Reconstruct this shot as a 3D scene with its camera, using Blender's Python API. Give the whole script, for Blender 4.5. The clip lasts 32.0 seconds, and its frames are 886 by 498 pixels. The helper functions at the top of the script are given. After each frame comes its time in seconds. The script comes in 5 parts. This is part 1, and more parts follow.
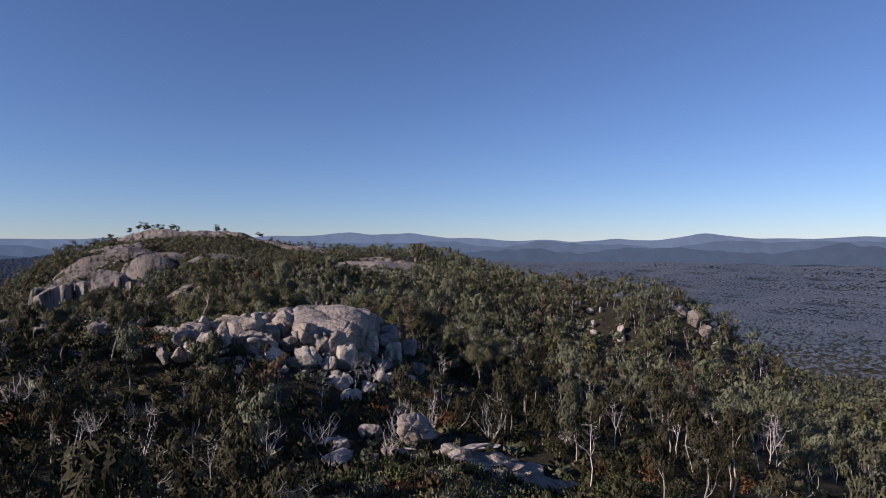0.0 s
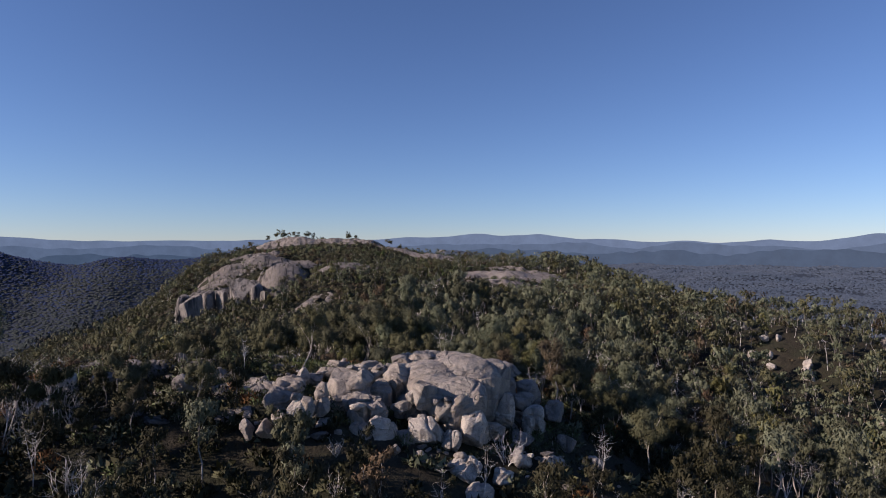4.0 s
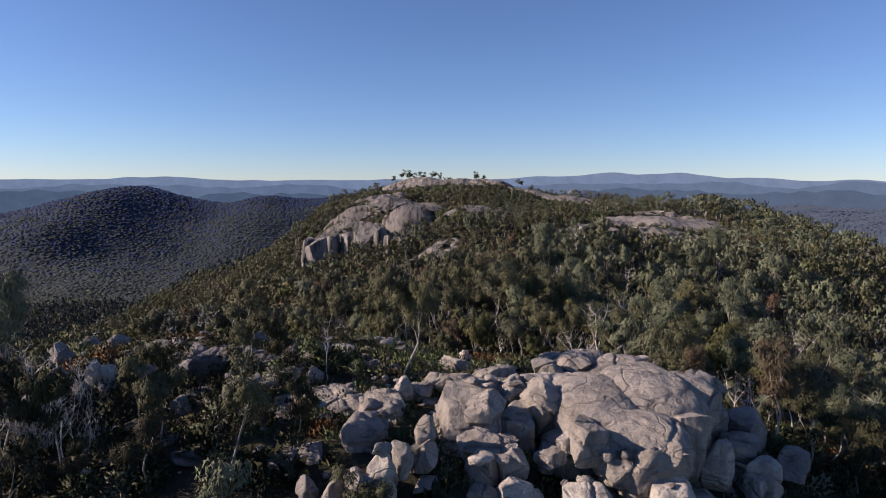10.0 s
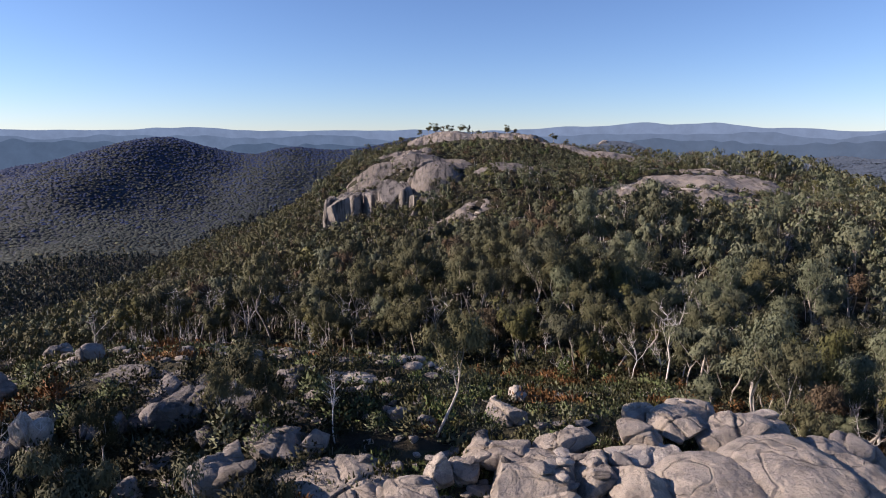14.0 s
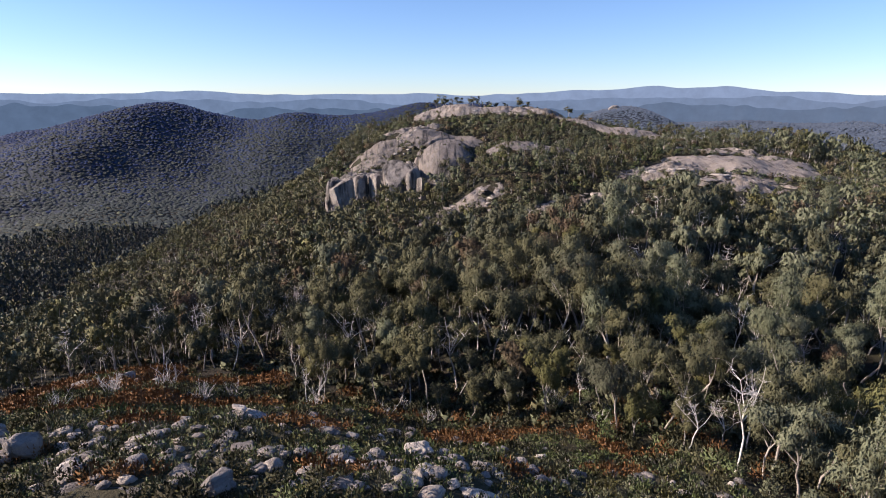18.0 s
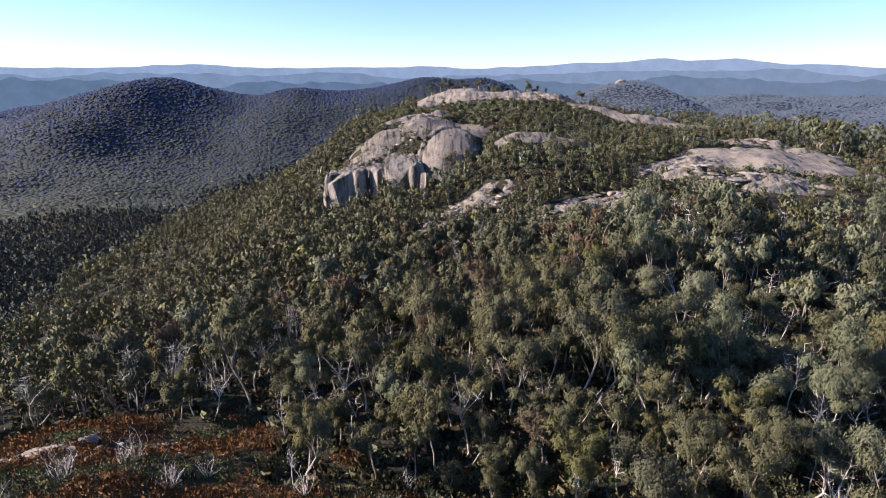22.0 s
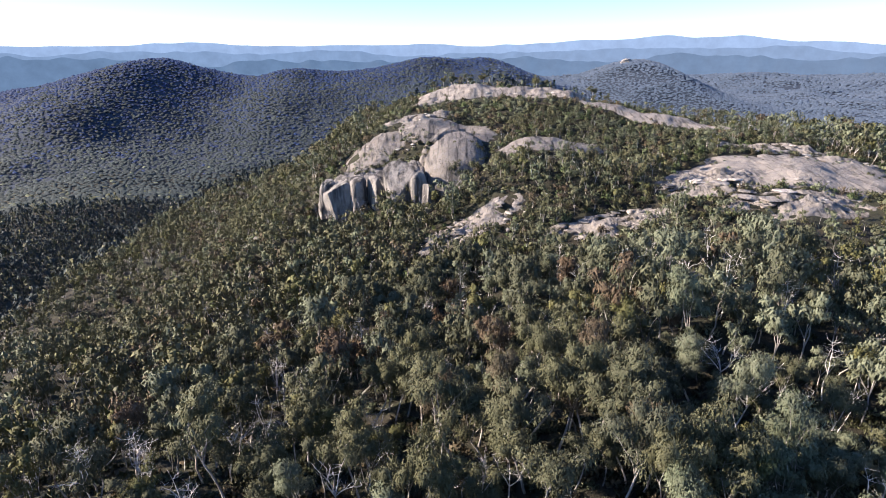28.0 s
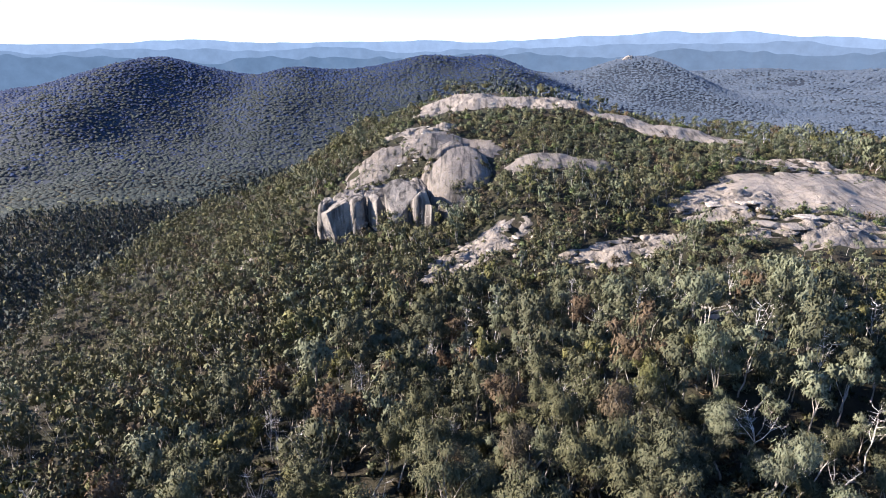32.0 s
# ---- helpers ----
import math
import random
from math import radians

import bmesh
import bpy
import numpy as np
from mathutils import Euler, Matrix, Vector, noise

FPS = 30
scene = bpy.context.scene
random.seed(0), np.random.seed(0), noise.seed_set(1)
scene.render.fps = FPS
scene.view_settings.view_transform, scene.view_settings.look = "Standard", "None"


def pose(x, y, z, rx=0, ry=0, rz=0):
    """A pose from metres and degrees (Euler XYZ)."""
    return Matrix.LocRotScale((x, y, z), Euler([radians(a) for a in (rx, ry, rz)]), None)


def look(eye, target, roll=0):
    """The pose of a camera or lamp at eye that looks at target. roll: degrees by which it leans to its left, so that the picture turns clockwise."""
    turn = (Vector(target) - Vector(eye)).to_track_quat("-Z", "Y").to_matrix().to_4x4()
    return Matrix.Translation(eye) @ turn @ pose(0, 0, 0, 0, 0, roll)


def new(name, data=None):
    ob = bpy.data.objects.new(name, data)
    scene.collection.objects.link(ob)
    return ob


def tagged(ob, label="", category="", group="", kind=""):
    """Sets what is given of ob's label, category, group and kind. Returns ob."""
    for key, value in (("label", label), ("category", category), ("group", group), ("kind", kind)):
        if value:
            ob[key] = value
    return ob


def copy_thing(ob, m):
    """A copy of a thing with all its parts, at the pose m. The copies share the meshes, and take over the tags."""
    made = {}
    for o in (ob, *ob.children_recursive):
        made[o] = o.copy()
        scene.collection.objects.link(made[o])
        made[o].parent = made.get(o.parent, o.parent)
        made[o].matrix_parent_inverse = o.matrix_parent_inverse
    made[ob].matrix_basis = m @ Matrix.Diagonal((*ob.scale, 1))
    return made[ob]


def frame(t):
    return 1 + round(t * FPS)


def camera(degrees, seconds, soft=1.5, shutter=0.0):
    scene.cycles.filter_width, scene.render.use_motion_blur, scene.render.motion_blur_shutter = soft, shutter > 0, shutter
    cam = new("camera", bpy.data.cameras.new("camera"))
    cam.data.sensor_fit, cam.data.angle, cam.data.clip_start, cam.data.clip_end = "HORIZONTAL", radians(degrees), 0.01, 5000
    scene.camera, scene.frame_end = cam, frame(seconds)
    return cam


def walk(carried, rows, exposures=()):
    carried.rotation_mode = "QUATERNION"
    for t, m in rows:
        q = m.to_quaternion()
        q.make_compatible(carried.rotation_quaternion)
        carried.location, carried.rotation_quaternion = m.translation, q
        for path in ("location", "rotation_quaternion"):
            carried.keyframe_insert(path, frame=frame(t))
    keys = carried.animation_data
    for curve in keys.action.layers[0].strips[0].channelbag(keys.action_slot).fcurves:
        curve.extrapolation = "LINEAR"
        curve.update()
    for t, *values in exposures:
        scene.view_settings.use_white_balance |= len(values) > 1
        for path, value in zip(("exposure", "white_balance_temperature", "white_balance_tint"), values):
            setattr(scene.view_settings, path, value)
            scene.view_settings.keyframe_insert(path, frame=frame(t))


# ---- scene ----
from mathutils.bvhtree import BVHTree
cam = camera(73.17, 32.0, 1.0)
# seconds, place, pitch, heading, lean
ROWS = [
    (0.0, -20.00, 0.00, 0.00, -0.00, -28.12, -0.15),
    (0.5, -18.65, 3.20, 0.88, 0.05, -27.89, -0.14),
    (1.0, -17.34, 6.39, 1.74, 0.08, -27.66, -0.09),
    (1.5, -16.01, 9.62, 2.58, 0.07, -26.50, -0.05),
    (2.0, -14.71, 12.90, 3.41, 0.07, -24.12, -0.02),
    (2.5, -13.55, 16.17, 4.19, 0.09, -20.97, 0.02),
    (3.0, -12.59, 19.30, 4.91, 0.06, -18.01, -0.00),
    (3.5, -11.76, 22.32, 5.49, 0.06, -16.55, -0.03),
    (5.5, -9.64, 34.13, 6.95, 0.04, -14.95, -0.05),
    (6.0, -9.21, 37.00, 7.13, -0.09, -14.77, -0.05),
    (6.5, -8.70, 39.80, 7.22, -0.77, -14.60, -0.07),
    (7.0, -8.23, 42.63, 7.25, -1.54, -14.47, -0.09),
    (7.5, -7.83, 45.40, 7.20, -2.28, -14.38, -0.06),
    (8.0, -7.37, 48.07, 7.15, -3.07, -14.14, -0.01),
    (8.5, -7.04, 50.78, 7.20, -3.80, -11.48, 0.03),
    (9.0, -6.67, 53.55, 7.32, -4.50, -7.92, 0.04),
    (9.5, -6.41, 56.33, 7.47, -5.14, -4.74, 0.05),
    (10.0, -6.30, 59.05, 7.62, -5.76, -3.55, 0.09),
    (10.5, -6.26, 61.75, 7.66, -6.37, -2.85, 0.12),
    (11.0, -6.36, 64.38, 7.69, -6.96, -2.38, 0.18),
    (11.5, -6.48, 67.07, 7.87, -7.56, -2.01, 0.24),
    (12.0, -6.61, 69.83, 8.25, -8.19, -1.74, 0.25),
    (12.5, -6.78, 72.54, 8.76, -8.81, -1.54, 0.24),
    (13.0, -6.97, 75.21, 9.40, -9.41, -1.39, 0.21),
    (13.5, -7.12, 77.87, 10.14, -9.95, -1.25, 0.14),
    (14.0, -7.22, 80.61, 10.99, -10.45, -1.11, 0.09),
    (14.5, -7.44, 83.31, 11.92, -10.93, -1.00, 0.08),
    (16.5, -8.36, 93.38, 15.54, -12.72, -0.71, 0.19),
    (17.0, -8.56, 95.93, 16.48, -13.13, -0.67, 0.18),
    (17.5, -8.77, 98.44, 17.41, -13.49, -0.64, 0.15),
    (18.0, -8.98, 101.13, 18.37, -13.85, -0.59, 0.11),
    (18.5, -9.20, 103.79, 19.32, -14.19, -0.56, 0.07),
    (19.0, -9.37, 106.46, 20.26, -14.50, -0.52, 0.07),
    (19.5, -9.48, 109.06, 21.21, -14.80, -0.48, 0.06),
    (20.0, -9.60, 111.53, 22.19, -15.14, -0.45, 0.05),
    (20.5, -9.70, 114.04, 23.19, -15.44, -0.40, 0.05),
    (21.0, -9.79, 116.50, 24.15, -15.75, -0.36, 0.06),
    (21.5, -9.88, 118.86, 25.09, -16.03, -0.33, 0.04),
    (22.0, -9.98, 121.21, 26.00, -16.33, -0.29, 0.01),
    (22.5, -10.09, 123.48, 26.82, -16.59, -0.27, -0.02),
    (23.0, -10.20, 125.69, 27.60, -16.85, -0.24, -0.03),
    (23.5, -10.32, 127.86, 28.33, -17.07, -0.23, -0.03),
    (24.0, -10.38, 129.96, 29.07, -17.27, -0.22, -0.02),
    (24.5, -10.41, 132.08, 29.90, -17.48, -0.20, -0.01),
    (25.0, -10.44, 134.21, 30.87, -17.67, -0.19, -0.02),
    (25.5, -10.42, 136.18, 31.91, -17.82, -0.18, -0.02),
    (27.5, -10.79, 144.05, 35.89, -18.30, -0.14, -0.09),
    (28.0, -10.91, 145.89, 36.83, -18.41, -0.13, -0.12),
    (28.5, -11.07, 147.69, 37.76, -18.51, -0.13, -0.13),
    (29.0, -11.13, 149.51, 38.74, -18.58, -0.12, -0.12),
    (29.5, -11.26, 151.37, 39.73, -18.66, -0.10, -0.14),
    (30.0, -11.36, 153.17, 40.66, -18.71, -0.09, -0.16),
    (30.5, -11.47, 154.92, 41.59, -18.74, -0.06, -0.17),
    (31.0, -11.61, 156.63, 42.56, -18.79, -0.04, -0.20),
    (31.5, -11.75, 158.30, 43.58, -18.81, -0.02, -0.25),
    (32.0, -11.85, 160.00, 44.60, -18.83, 0.00, -0.28),
]
EXPOSURES = [(0, 0.0, 6850, 27), (9, 0.24, 7050, 26), (19, 0.9, 7100, 24), (32, 1.58, 6750, 18)]
walk(cam, [(t, pose(x, y, z, 0, 0, rz) @ pose(0, 0, 0, 90 + rx) @ pose(0, 0, 0, 0, 0, lean))
           for t, x, y, z, rx, rz, lean in ROWS], EXPOSURES)

# ---- light ----
SUN_TURN, SUN_HEIGHT = radians(-89), radians(24)      # from the line of flight (to the left), above the ground
world = bpy.data.worlds.new("sky")
scene.world = world
world.use_nodes = True
wn = world.node_tree
sky = wn.nodes.new("ShaderNodeTexSky")
sky.sky_type, sky.sun_disc = "NISHITA", False
sky.sun_elevation, sky.sun_rotation = SUN_HEIGHT, SUN_TURN
sky.altitude, sky.air_density, sky.dust_density, sky.ozone_density = 900, 1.0, 0.05, 7.5
wn.nodes["Background"].inputs["Strength"].default_value = 0.11
wn.links.new(sky.outputs[0], wn.nodes["Background"].inputs["Color"])
lamp = bpy.data.lights.new("sun", "SUN")
lamp.energy, lamp.angle, lamp.color = 5.8, radians(0.53), (1.0, 0.91, 0.78)
sun = new("sun", lamp)
sun_way = Vector((math.sin(SUN_TURN) * math.cos(SUN_HEIGHT), math.cos(SUN_TURN) * math.cos(SUN_HEIGHT), math.sin(SUN_HEIGHT)))
sun.matrix_world = look(sun_way * 300, (0, 0, 0))

rng = np.random.default_rng(7)


# ---- materials ----
class Mat:
    """A short way to write a node material: each call adds a node and gives back its socket."""

    def __init__(self, name, rough=0.8):
        self.m = bpy.data.materials.new(name)
        self.m.use_nodes = True
        self.t = self.m.node_tree
        self.b = self.t.nodes["Principled BSDF"]
        self.b.inputs["Roughness"].default_value = rough
        self.b.inputs["Specular IOR Level"].default_value = 0.25
        self.pos = self.node("ShaderNodeNewGeometry").outputs["Position"]

    def node(self, kind, **plugs):
        n = self.t.nodes.new(kind)
        for k, v in plugs.items():
            self.plug(n.inputs[k.replace("_", " ")], v)
        return n

    def plug(self, socket, v):
        if isinstance(v, bpy.types.NodeSocket):
            self.t.links.new(v, socket)
        else:
            socket.default_value = v

    def noise(self, scale, detail=4.0, rough=0.6, where=None, stretch=None):
        where = where or self.pos
        if stretch:
            mp = self.node("ShaderNodeMapping", Vector=where, Scale=stretch)
            where = mp.outputs[0]
        return self.node("ShaderNodeTexNoise", Vector=where, Scale=scale, Detail=detail, Roughness=rough).outputs[0]

    def ramp(self, v, *stops):
        n = self.node("ShaderNodeValToRGB", Fac=v)
        while len(n.color_ramp.elements) < len(stops):
            n.color_ramp.elements.new(0.5)
        for e, (p, c) in zip(n.color_ramp.elements, stops):
            e.position = p
            e.color = (*c, 1) if isinstance(c, tuple) else (c, c, c, 1)
        return n.outputs[0]

    def mix(self, fac, a, b, kind="MIX"):
        n = self.t.nodes.new("ShaderNodeMix")
        n.data_type, n.blend_type = "RGBA", kind
        self.plug(n.inputs[0], fac)
        for s, v in ((n.inputs[6], a), (n.inputs[7], b)):
            self.plug(s, (*v, 1) if isinstance(v, tuple) else v)
        return n.outputs[2]

    def bump(self, v, strength, distance):
        n = self.node("ShaderNodeBump", Height=v, Strength=strength, Distance=distance)
        if self.b.inputs["Normal"].is_linked:
            self.t.links.new(self.b.inputs["Normal"].links[0].from_socket, n.inputs["Normal"])
        self.t.links.new(n.outputs[0], self.b.inputs["Normal"])

    def colour(self, v):
        self.plug(self.b.inputs["Base Color"], v)
        return self.m


def granite_material(name, warm, pale, dark, flow=(1.3, 1.3, 0.16), wet=0.5, start=0.5):
    """Weathered granite: broad stains, run-off streaks, lichen specks, cracks."""
    k = Mat(name, 0.85)
    broad = k.ramp(k.noise(0.16, 5, 0.6), (0.3, warm), (0.52, pale), (0.75, warm))
    grey = k.mix(k.ramp(k.noise(0.55, 6, 0.7), (0.45, 0.0), (0.68, 0.8)), broad, (0.21, 0.20, 0.20))
    streak = k.ramp(k.noise(0.5, 4, 0.55, stretch=flow), (start, 0.0), (start + 0.14, wet))
    c = k.mix(streak, grey, dark)
    lichen = k.ramp(k.noise(3.1, 5, 0.75), (0.56, 0.0), (0.66, 0.7))
    c = k.mix(lichen, c, (0.15, 0.15, 0.14))
    c = k.mix(k.ramp(k.noise(11.0, 3, 0.7), (0.35, 0.25), (0.6, 0.0)), c, (0.1, 0.095, 0.09))
    fissure = k.noise(0.2, 2, 0.4, stretch=(1.0, 1.0, 1.9))
    line = k.mix(1.0, k.ramp(fissure, (0.491, 0.0), (0.496, 0.28), (0.499, 0.28), (0.504, 0.0)), k.ramp(k.noise(0.31, 3), (0.46, 0.0), (0.56, 1.0)), "MULTIPLY")
    c = k.mix(line, c, (0.07, 0.06, 0.05))
    fine = k.noise(0.45, 3, 0.5, stretch=(1.0, 1.0, 1.6))
    c = k.mix(k.mix(1.0, k.ramp(fine, (0.490, 0.0), (0.495, 0.5), (0.498, 0.5), (0.503, 0.0)), k.ramp(k.noise(0.31, 2), (0.48, 0.0), (0.56, 1.0)), "MULTIPLY"), c, (0.05, 0.045, 0.04))
    k.bump(k.noise(1.1, 7, 0.68), 0.9, 0.7)
    k.bump(k.noise(7.0, 4, 0.7), 0.5, 0.08)
    k.bump(k.ramp(fissure, (0.482, 1.0), (0.496, 0.0), (0.499, 0.0), (0.513, 1.0)), 0.6, 0.4)
    return k.colour(c)


GRANITE = granite_material("granite", (0.265, 0.228, 0.190), (0.388, 0.346, 0.298), (0.070, 0.064, 0.060))
GRANITE_GREY = granite_material("grey granite", (0.19, 0.172, 0.158), (0.28, 0.257, 0.236), (0.060, 0.057, 0.057))
GRANITE_PALE = granite_material("pale granite", (0.43, 0.38, 0.325), (0.56, 0.515, 0.455), (0.14, 0.13, 0.12))
# darkened to carry the shade on the saddle; the banding is rock
GRANITE_DARK = granite_material("weathered granite with shade painted in", (0.095, 0.087, 0.082), (0.150, 0.138, 0.128), (0.035, 0.033, 0.033), (0.35, 1.4, 3.0), 0.85)
GRANITE_WORN = granite_material("worn granite", (0.190, 0.164, 0.140), (0.278, 0.247, 0.215), (0.055, 0.05, 0.046), (1.1, 0.12, 0.5), 0.8)
# broad dark streaks: run-off stain that also paints the buttresses' shaded hollows
GRANITE_CLIFF = granite_material("cliff granite of streaks and painted hollows", (0.17, 0.154, 0.14), (0.27, 0.248, 0.225), (0.03, 0.028, 0.028), (0.55, 0.55, 0.05), 0.92, 0.46)
GRANITE_FLOW = granite_material("streaked dome granite", (0.128, 0.112, 0.097), (0.185, 0.163, 0.142), (0.03, 0.028, 0.028), (1.0, 0.07, 0.25), 0.9)


def leaf_material(name, a, b, c):
    k = Mat(name, 0.7)
    k.b.inputs["Specular IOR Level"].default_value = 0.1
    own = k.node("ShaderNodeObjectInfo").outputs["Random"]
    isle = k.node("ShaderNodeNewGeometry").outputs["Random Per Island"]
    base = k.ramp(own, (0.0, a), (0.5, b), (0.85, a), (1.0, c))
    wide = k.mix(k.ramp(k.noise(0.045, 3), (0.4, 0.0), (0.62, 0.6)), base, c)
    lit = k.ramp(isle, (0.0, 0.8), (1.0, 1.2))
    return k.colour(k.mix(1.0, wide, lit, "MULTIPLY"))


LEAF = leaf_material("olive gum leaves", (0.083, 0.086, 0.048), (0.099, 0.098, 0.051), (0.078, 0.083, 0.055))
LEAF_GREY = leaf_material("grey-green gum leaves", (0.117, 0.132, 0.084), (0.105, 0.121, 0.074), (0.130, 0.141, 0.094))
LEAF_LIME = leaf_material("yellow-green gum leaves", (0.102, 0.102, 0.041), (0.090, 0.094, 0.040), (0.110, 0.106, 0.046))
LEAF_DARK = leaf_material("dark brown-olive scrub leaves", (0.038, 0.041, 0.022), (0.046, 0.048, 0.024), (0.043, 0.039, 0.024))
LEAF_BROWN = leaf_material("browned leaves", (0.092, 0.076, 0.050), (0.082, 0.074, 0.050), (0.108, 0.072, 0.046))
LEAF_RUST = leaf_material("rusty heath leaves", (0.151, 0.076, 0.033), (0.120, 0.067, 0.033), (0.166, 0.092, 0.041))
LEAF_HEATH = leaf_material("heath leaves", (0.082, 0.117, 0.048), (0.106, 0.132, 0.055), (0.096, 0.109, 0.068))

k = Mat("gum bark", 0.8)
BARK = k.colour(k.mix(k.ramp(k.noise(0.9, 4, stretch=(1, 1, 0.3)), (0.35, 0.0), (0.65, 1.0)), (0.15, 0.135, 0.12), (0.44, 0.41, 0.375)))
k = Mat("dead wood", 0.8)
DEADWOOD = k.colour(k.mix(k.ramp(k.noise(0.8, 3), (0.35, 0.0), (0.65, 1.0)), (0.34, 0.325, 0.31), (0.66, 0.635, 0.61)))

k = Mat("forest floor", 0.95)
litter = k.mix(k.ramp(k.noise(0.35, 6, 0.7), (0.35, 0.0), (0.65, 1.0)), (0.018, 0.016, 0.011), (0.038, 0.033, 0.023))
litter = k.mix(k.ramp(k.noise(0.09, 4), (0.42, 0.0), (0.6, 0.8)), litter, (0.028, 0.031, 0.017))
k.bump(k.noise(0.9, 5, 0.7), 1.0, 0.6)
FLOOR = k.colour(litter)

k = Mat("heath ground", 0.95)
heath = k.mix(k.ramp(k.noise(0.5, 6, 0.7), (0.38, 0.0), (0.6, 1.0)), (0.034, 0.036, 0.019), (0.060, 0.056, 0.034))
heath = k.mix(k.ramp(k.noise(0.11, 4), (0.45, 0.0), (0.6, 0.7)), heath, (0.048, 0.040, 0.022))
k.bump(k.noise(1.6, 5, 0.7), 1.0, 0.5)
HEATH = k.colour(heath)

# the blue here is distance haze mixed into the leaf colour
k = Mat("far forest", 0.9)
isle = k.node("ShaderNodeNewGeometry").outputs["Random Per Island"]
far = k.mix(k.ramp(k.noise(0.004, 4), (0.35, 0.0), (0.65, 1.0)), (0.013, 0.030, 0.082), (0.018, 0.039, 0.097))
FAR_HAZE_LEAF = k.colour(k.mix(1.0, far, k.ramp(isle, (0.0, 0.85), (1.0, 1.15)), "MULTIPLY"))

# a weaker dose of the same haze blue, for the middle distance
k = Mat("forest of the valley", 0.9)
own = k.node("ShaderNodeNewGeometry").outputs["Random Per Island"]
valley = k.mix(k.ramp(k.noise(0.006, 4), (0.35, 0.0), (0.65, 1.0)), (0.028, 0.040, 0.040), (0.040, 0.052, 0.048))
VALLEY_HAZE_LEAF = k.colour(k.mix(1.0, valley, k.ramp(own, (0.0, 0.8), (1.0, 1.2)), "MULTIPLY"))
# right-hand plain: thicker haze painted as a paler, bluer leaf colour
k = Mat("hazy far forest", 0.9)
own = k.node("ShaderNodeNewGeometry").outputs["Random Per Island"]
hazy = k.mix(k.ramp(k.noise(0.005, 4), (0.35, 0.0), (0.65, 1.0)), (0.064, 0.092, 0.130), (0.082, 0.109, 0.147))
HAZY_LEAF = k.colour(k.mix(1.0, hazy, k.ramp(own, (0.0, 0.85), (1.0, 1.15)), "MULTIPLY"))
# haze blue in the ground too, darkened for the gaps between crowns
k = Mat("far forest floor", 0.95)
FAR_HAZE_FLOOR = k.colour(k.mix(k.ramp(k.noise(0.02, 4), (0.35, 0.0), (0.65, 1.0)), (0.018, 0.028, 0.044), (0.026, 0.038, 0.056)))

# ---- the lie of the land: a broad mound, small knolls, far hills ----
MOUND = [
    (50, 75, 61, 32, 49, 48, 26, 13, 8),
    (56, 8, 15, 24, 23, 16, 13, 21, 21),
    (68, 15, 57, 59, 27, 20, 22, 22, 20),
    (72, 3, 13, 20, 18, 30, 33, 24, 32),
    (69, 19, 37, 38, 26, 33, 32, 14, 29),
    (81, -2, 28, 34, 14, 32, 34, 26, 44),
    (65, -8, 55, 59, 28, 49, 33, 13, 34),
    (48, 17, 26, 34, 28, 21, 18, 21, 32),
    (62, 47, 21, 47, 63, 40, 33, 29, 21),
]
KNOLL = [(-35, 140, 6.0), (22, 128, 9.4), (0, 186, -9.7), (-10, 88, -2.7), (30, 412, 15.9), (-12, 412, -3.8), (-60, 424, -14.9), (-98, 408, 12.9), (-128, 392, -15.1), (58, 285, 12.5), (0, 20, 22.6), (-30, 215, -11.2), (60, 130, -1.0), (-45, 455, 16.8), (0, 440, 0.2), (100, 360, 6.5), (0, 560, 0.7), (90, 410, -1.7), (55, 500, 6.6), (215, 212, 12.3), (35, 95, -5.2)]
FAR_HILLS = [  # x, y, half width, half depth, rise
    (1500, 3300, 700, 400, 50), (2600, 2300, 700, 500, 45), (900, 1700, 500, 400, 20),
    (-1450, 2100, 220, 520, 132), (-1200, 2100, 190, 520, 146), (-1040, 2100, 130, 520, 81), (-920, 2100, 120, 520, 112), (-820, 2100, 120, 520, 108), (-700, 2100, 130, 500, 117), (-580, 2150, 120, 480, 82), (-460, 2150, 120, 480, 124),
]
FAR_RIDGE = [
    (-330, 2200, 140, 480, 124), (-190, 2250, 140, 480, 72), (-60, 2250, 140, 480, 132), (80, 2250, 140, 480, 31), (230, 2250, 140, 440, 138), (560, 2500, 130, 380, 73), (690, 2500, 110, 380, 41), (830, 2500, 140, 380, 104),
]
VALLEY = [  # x, y, half width, rise: the wooded shelf under the mountain's flank
    (-205, 372, 45, -26), (-190, 430, 45, -32), (-182, 520, 55, -13), (-188, 620, 60, -21), (-291, 530, 80, -24), (-340, 640, 110, -19), (-440, 800, 140, 32),
    (-560, 980, 160, 11), (-330, 930, 160, 67), (-640, 820, 180, 76), (-450, 1180, 180, 8), (-700, 1200, 200, 75), (-250, 1150, 180, 26), (-420, 560, 120, 158),
]


def bell(x, y, cx, cy, sx, sy):
    return np.exp(-((x - cx) / sx) ** 2 / 2 - ((y - cy) / sy) ** 2 / 2)


def wave(x, y, step, seed):
    """Smooth random waves, between about -1 and 1."""
    r = np.random.default_rng(seed)
    total = 0.0
    for _ in range(7):
        a, p, f = r.uniform(0, 2 * math.pi), r.uniform(0, 2 * math.pi), 2 * math.pi / step * r.uniform(0.6, 1.6)
        total = total + np.sin((x * math.cos(a) + y * math.sin(a)) * f + p)
    return total / 3.5


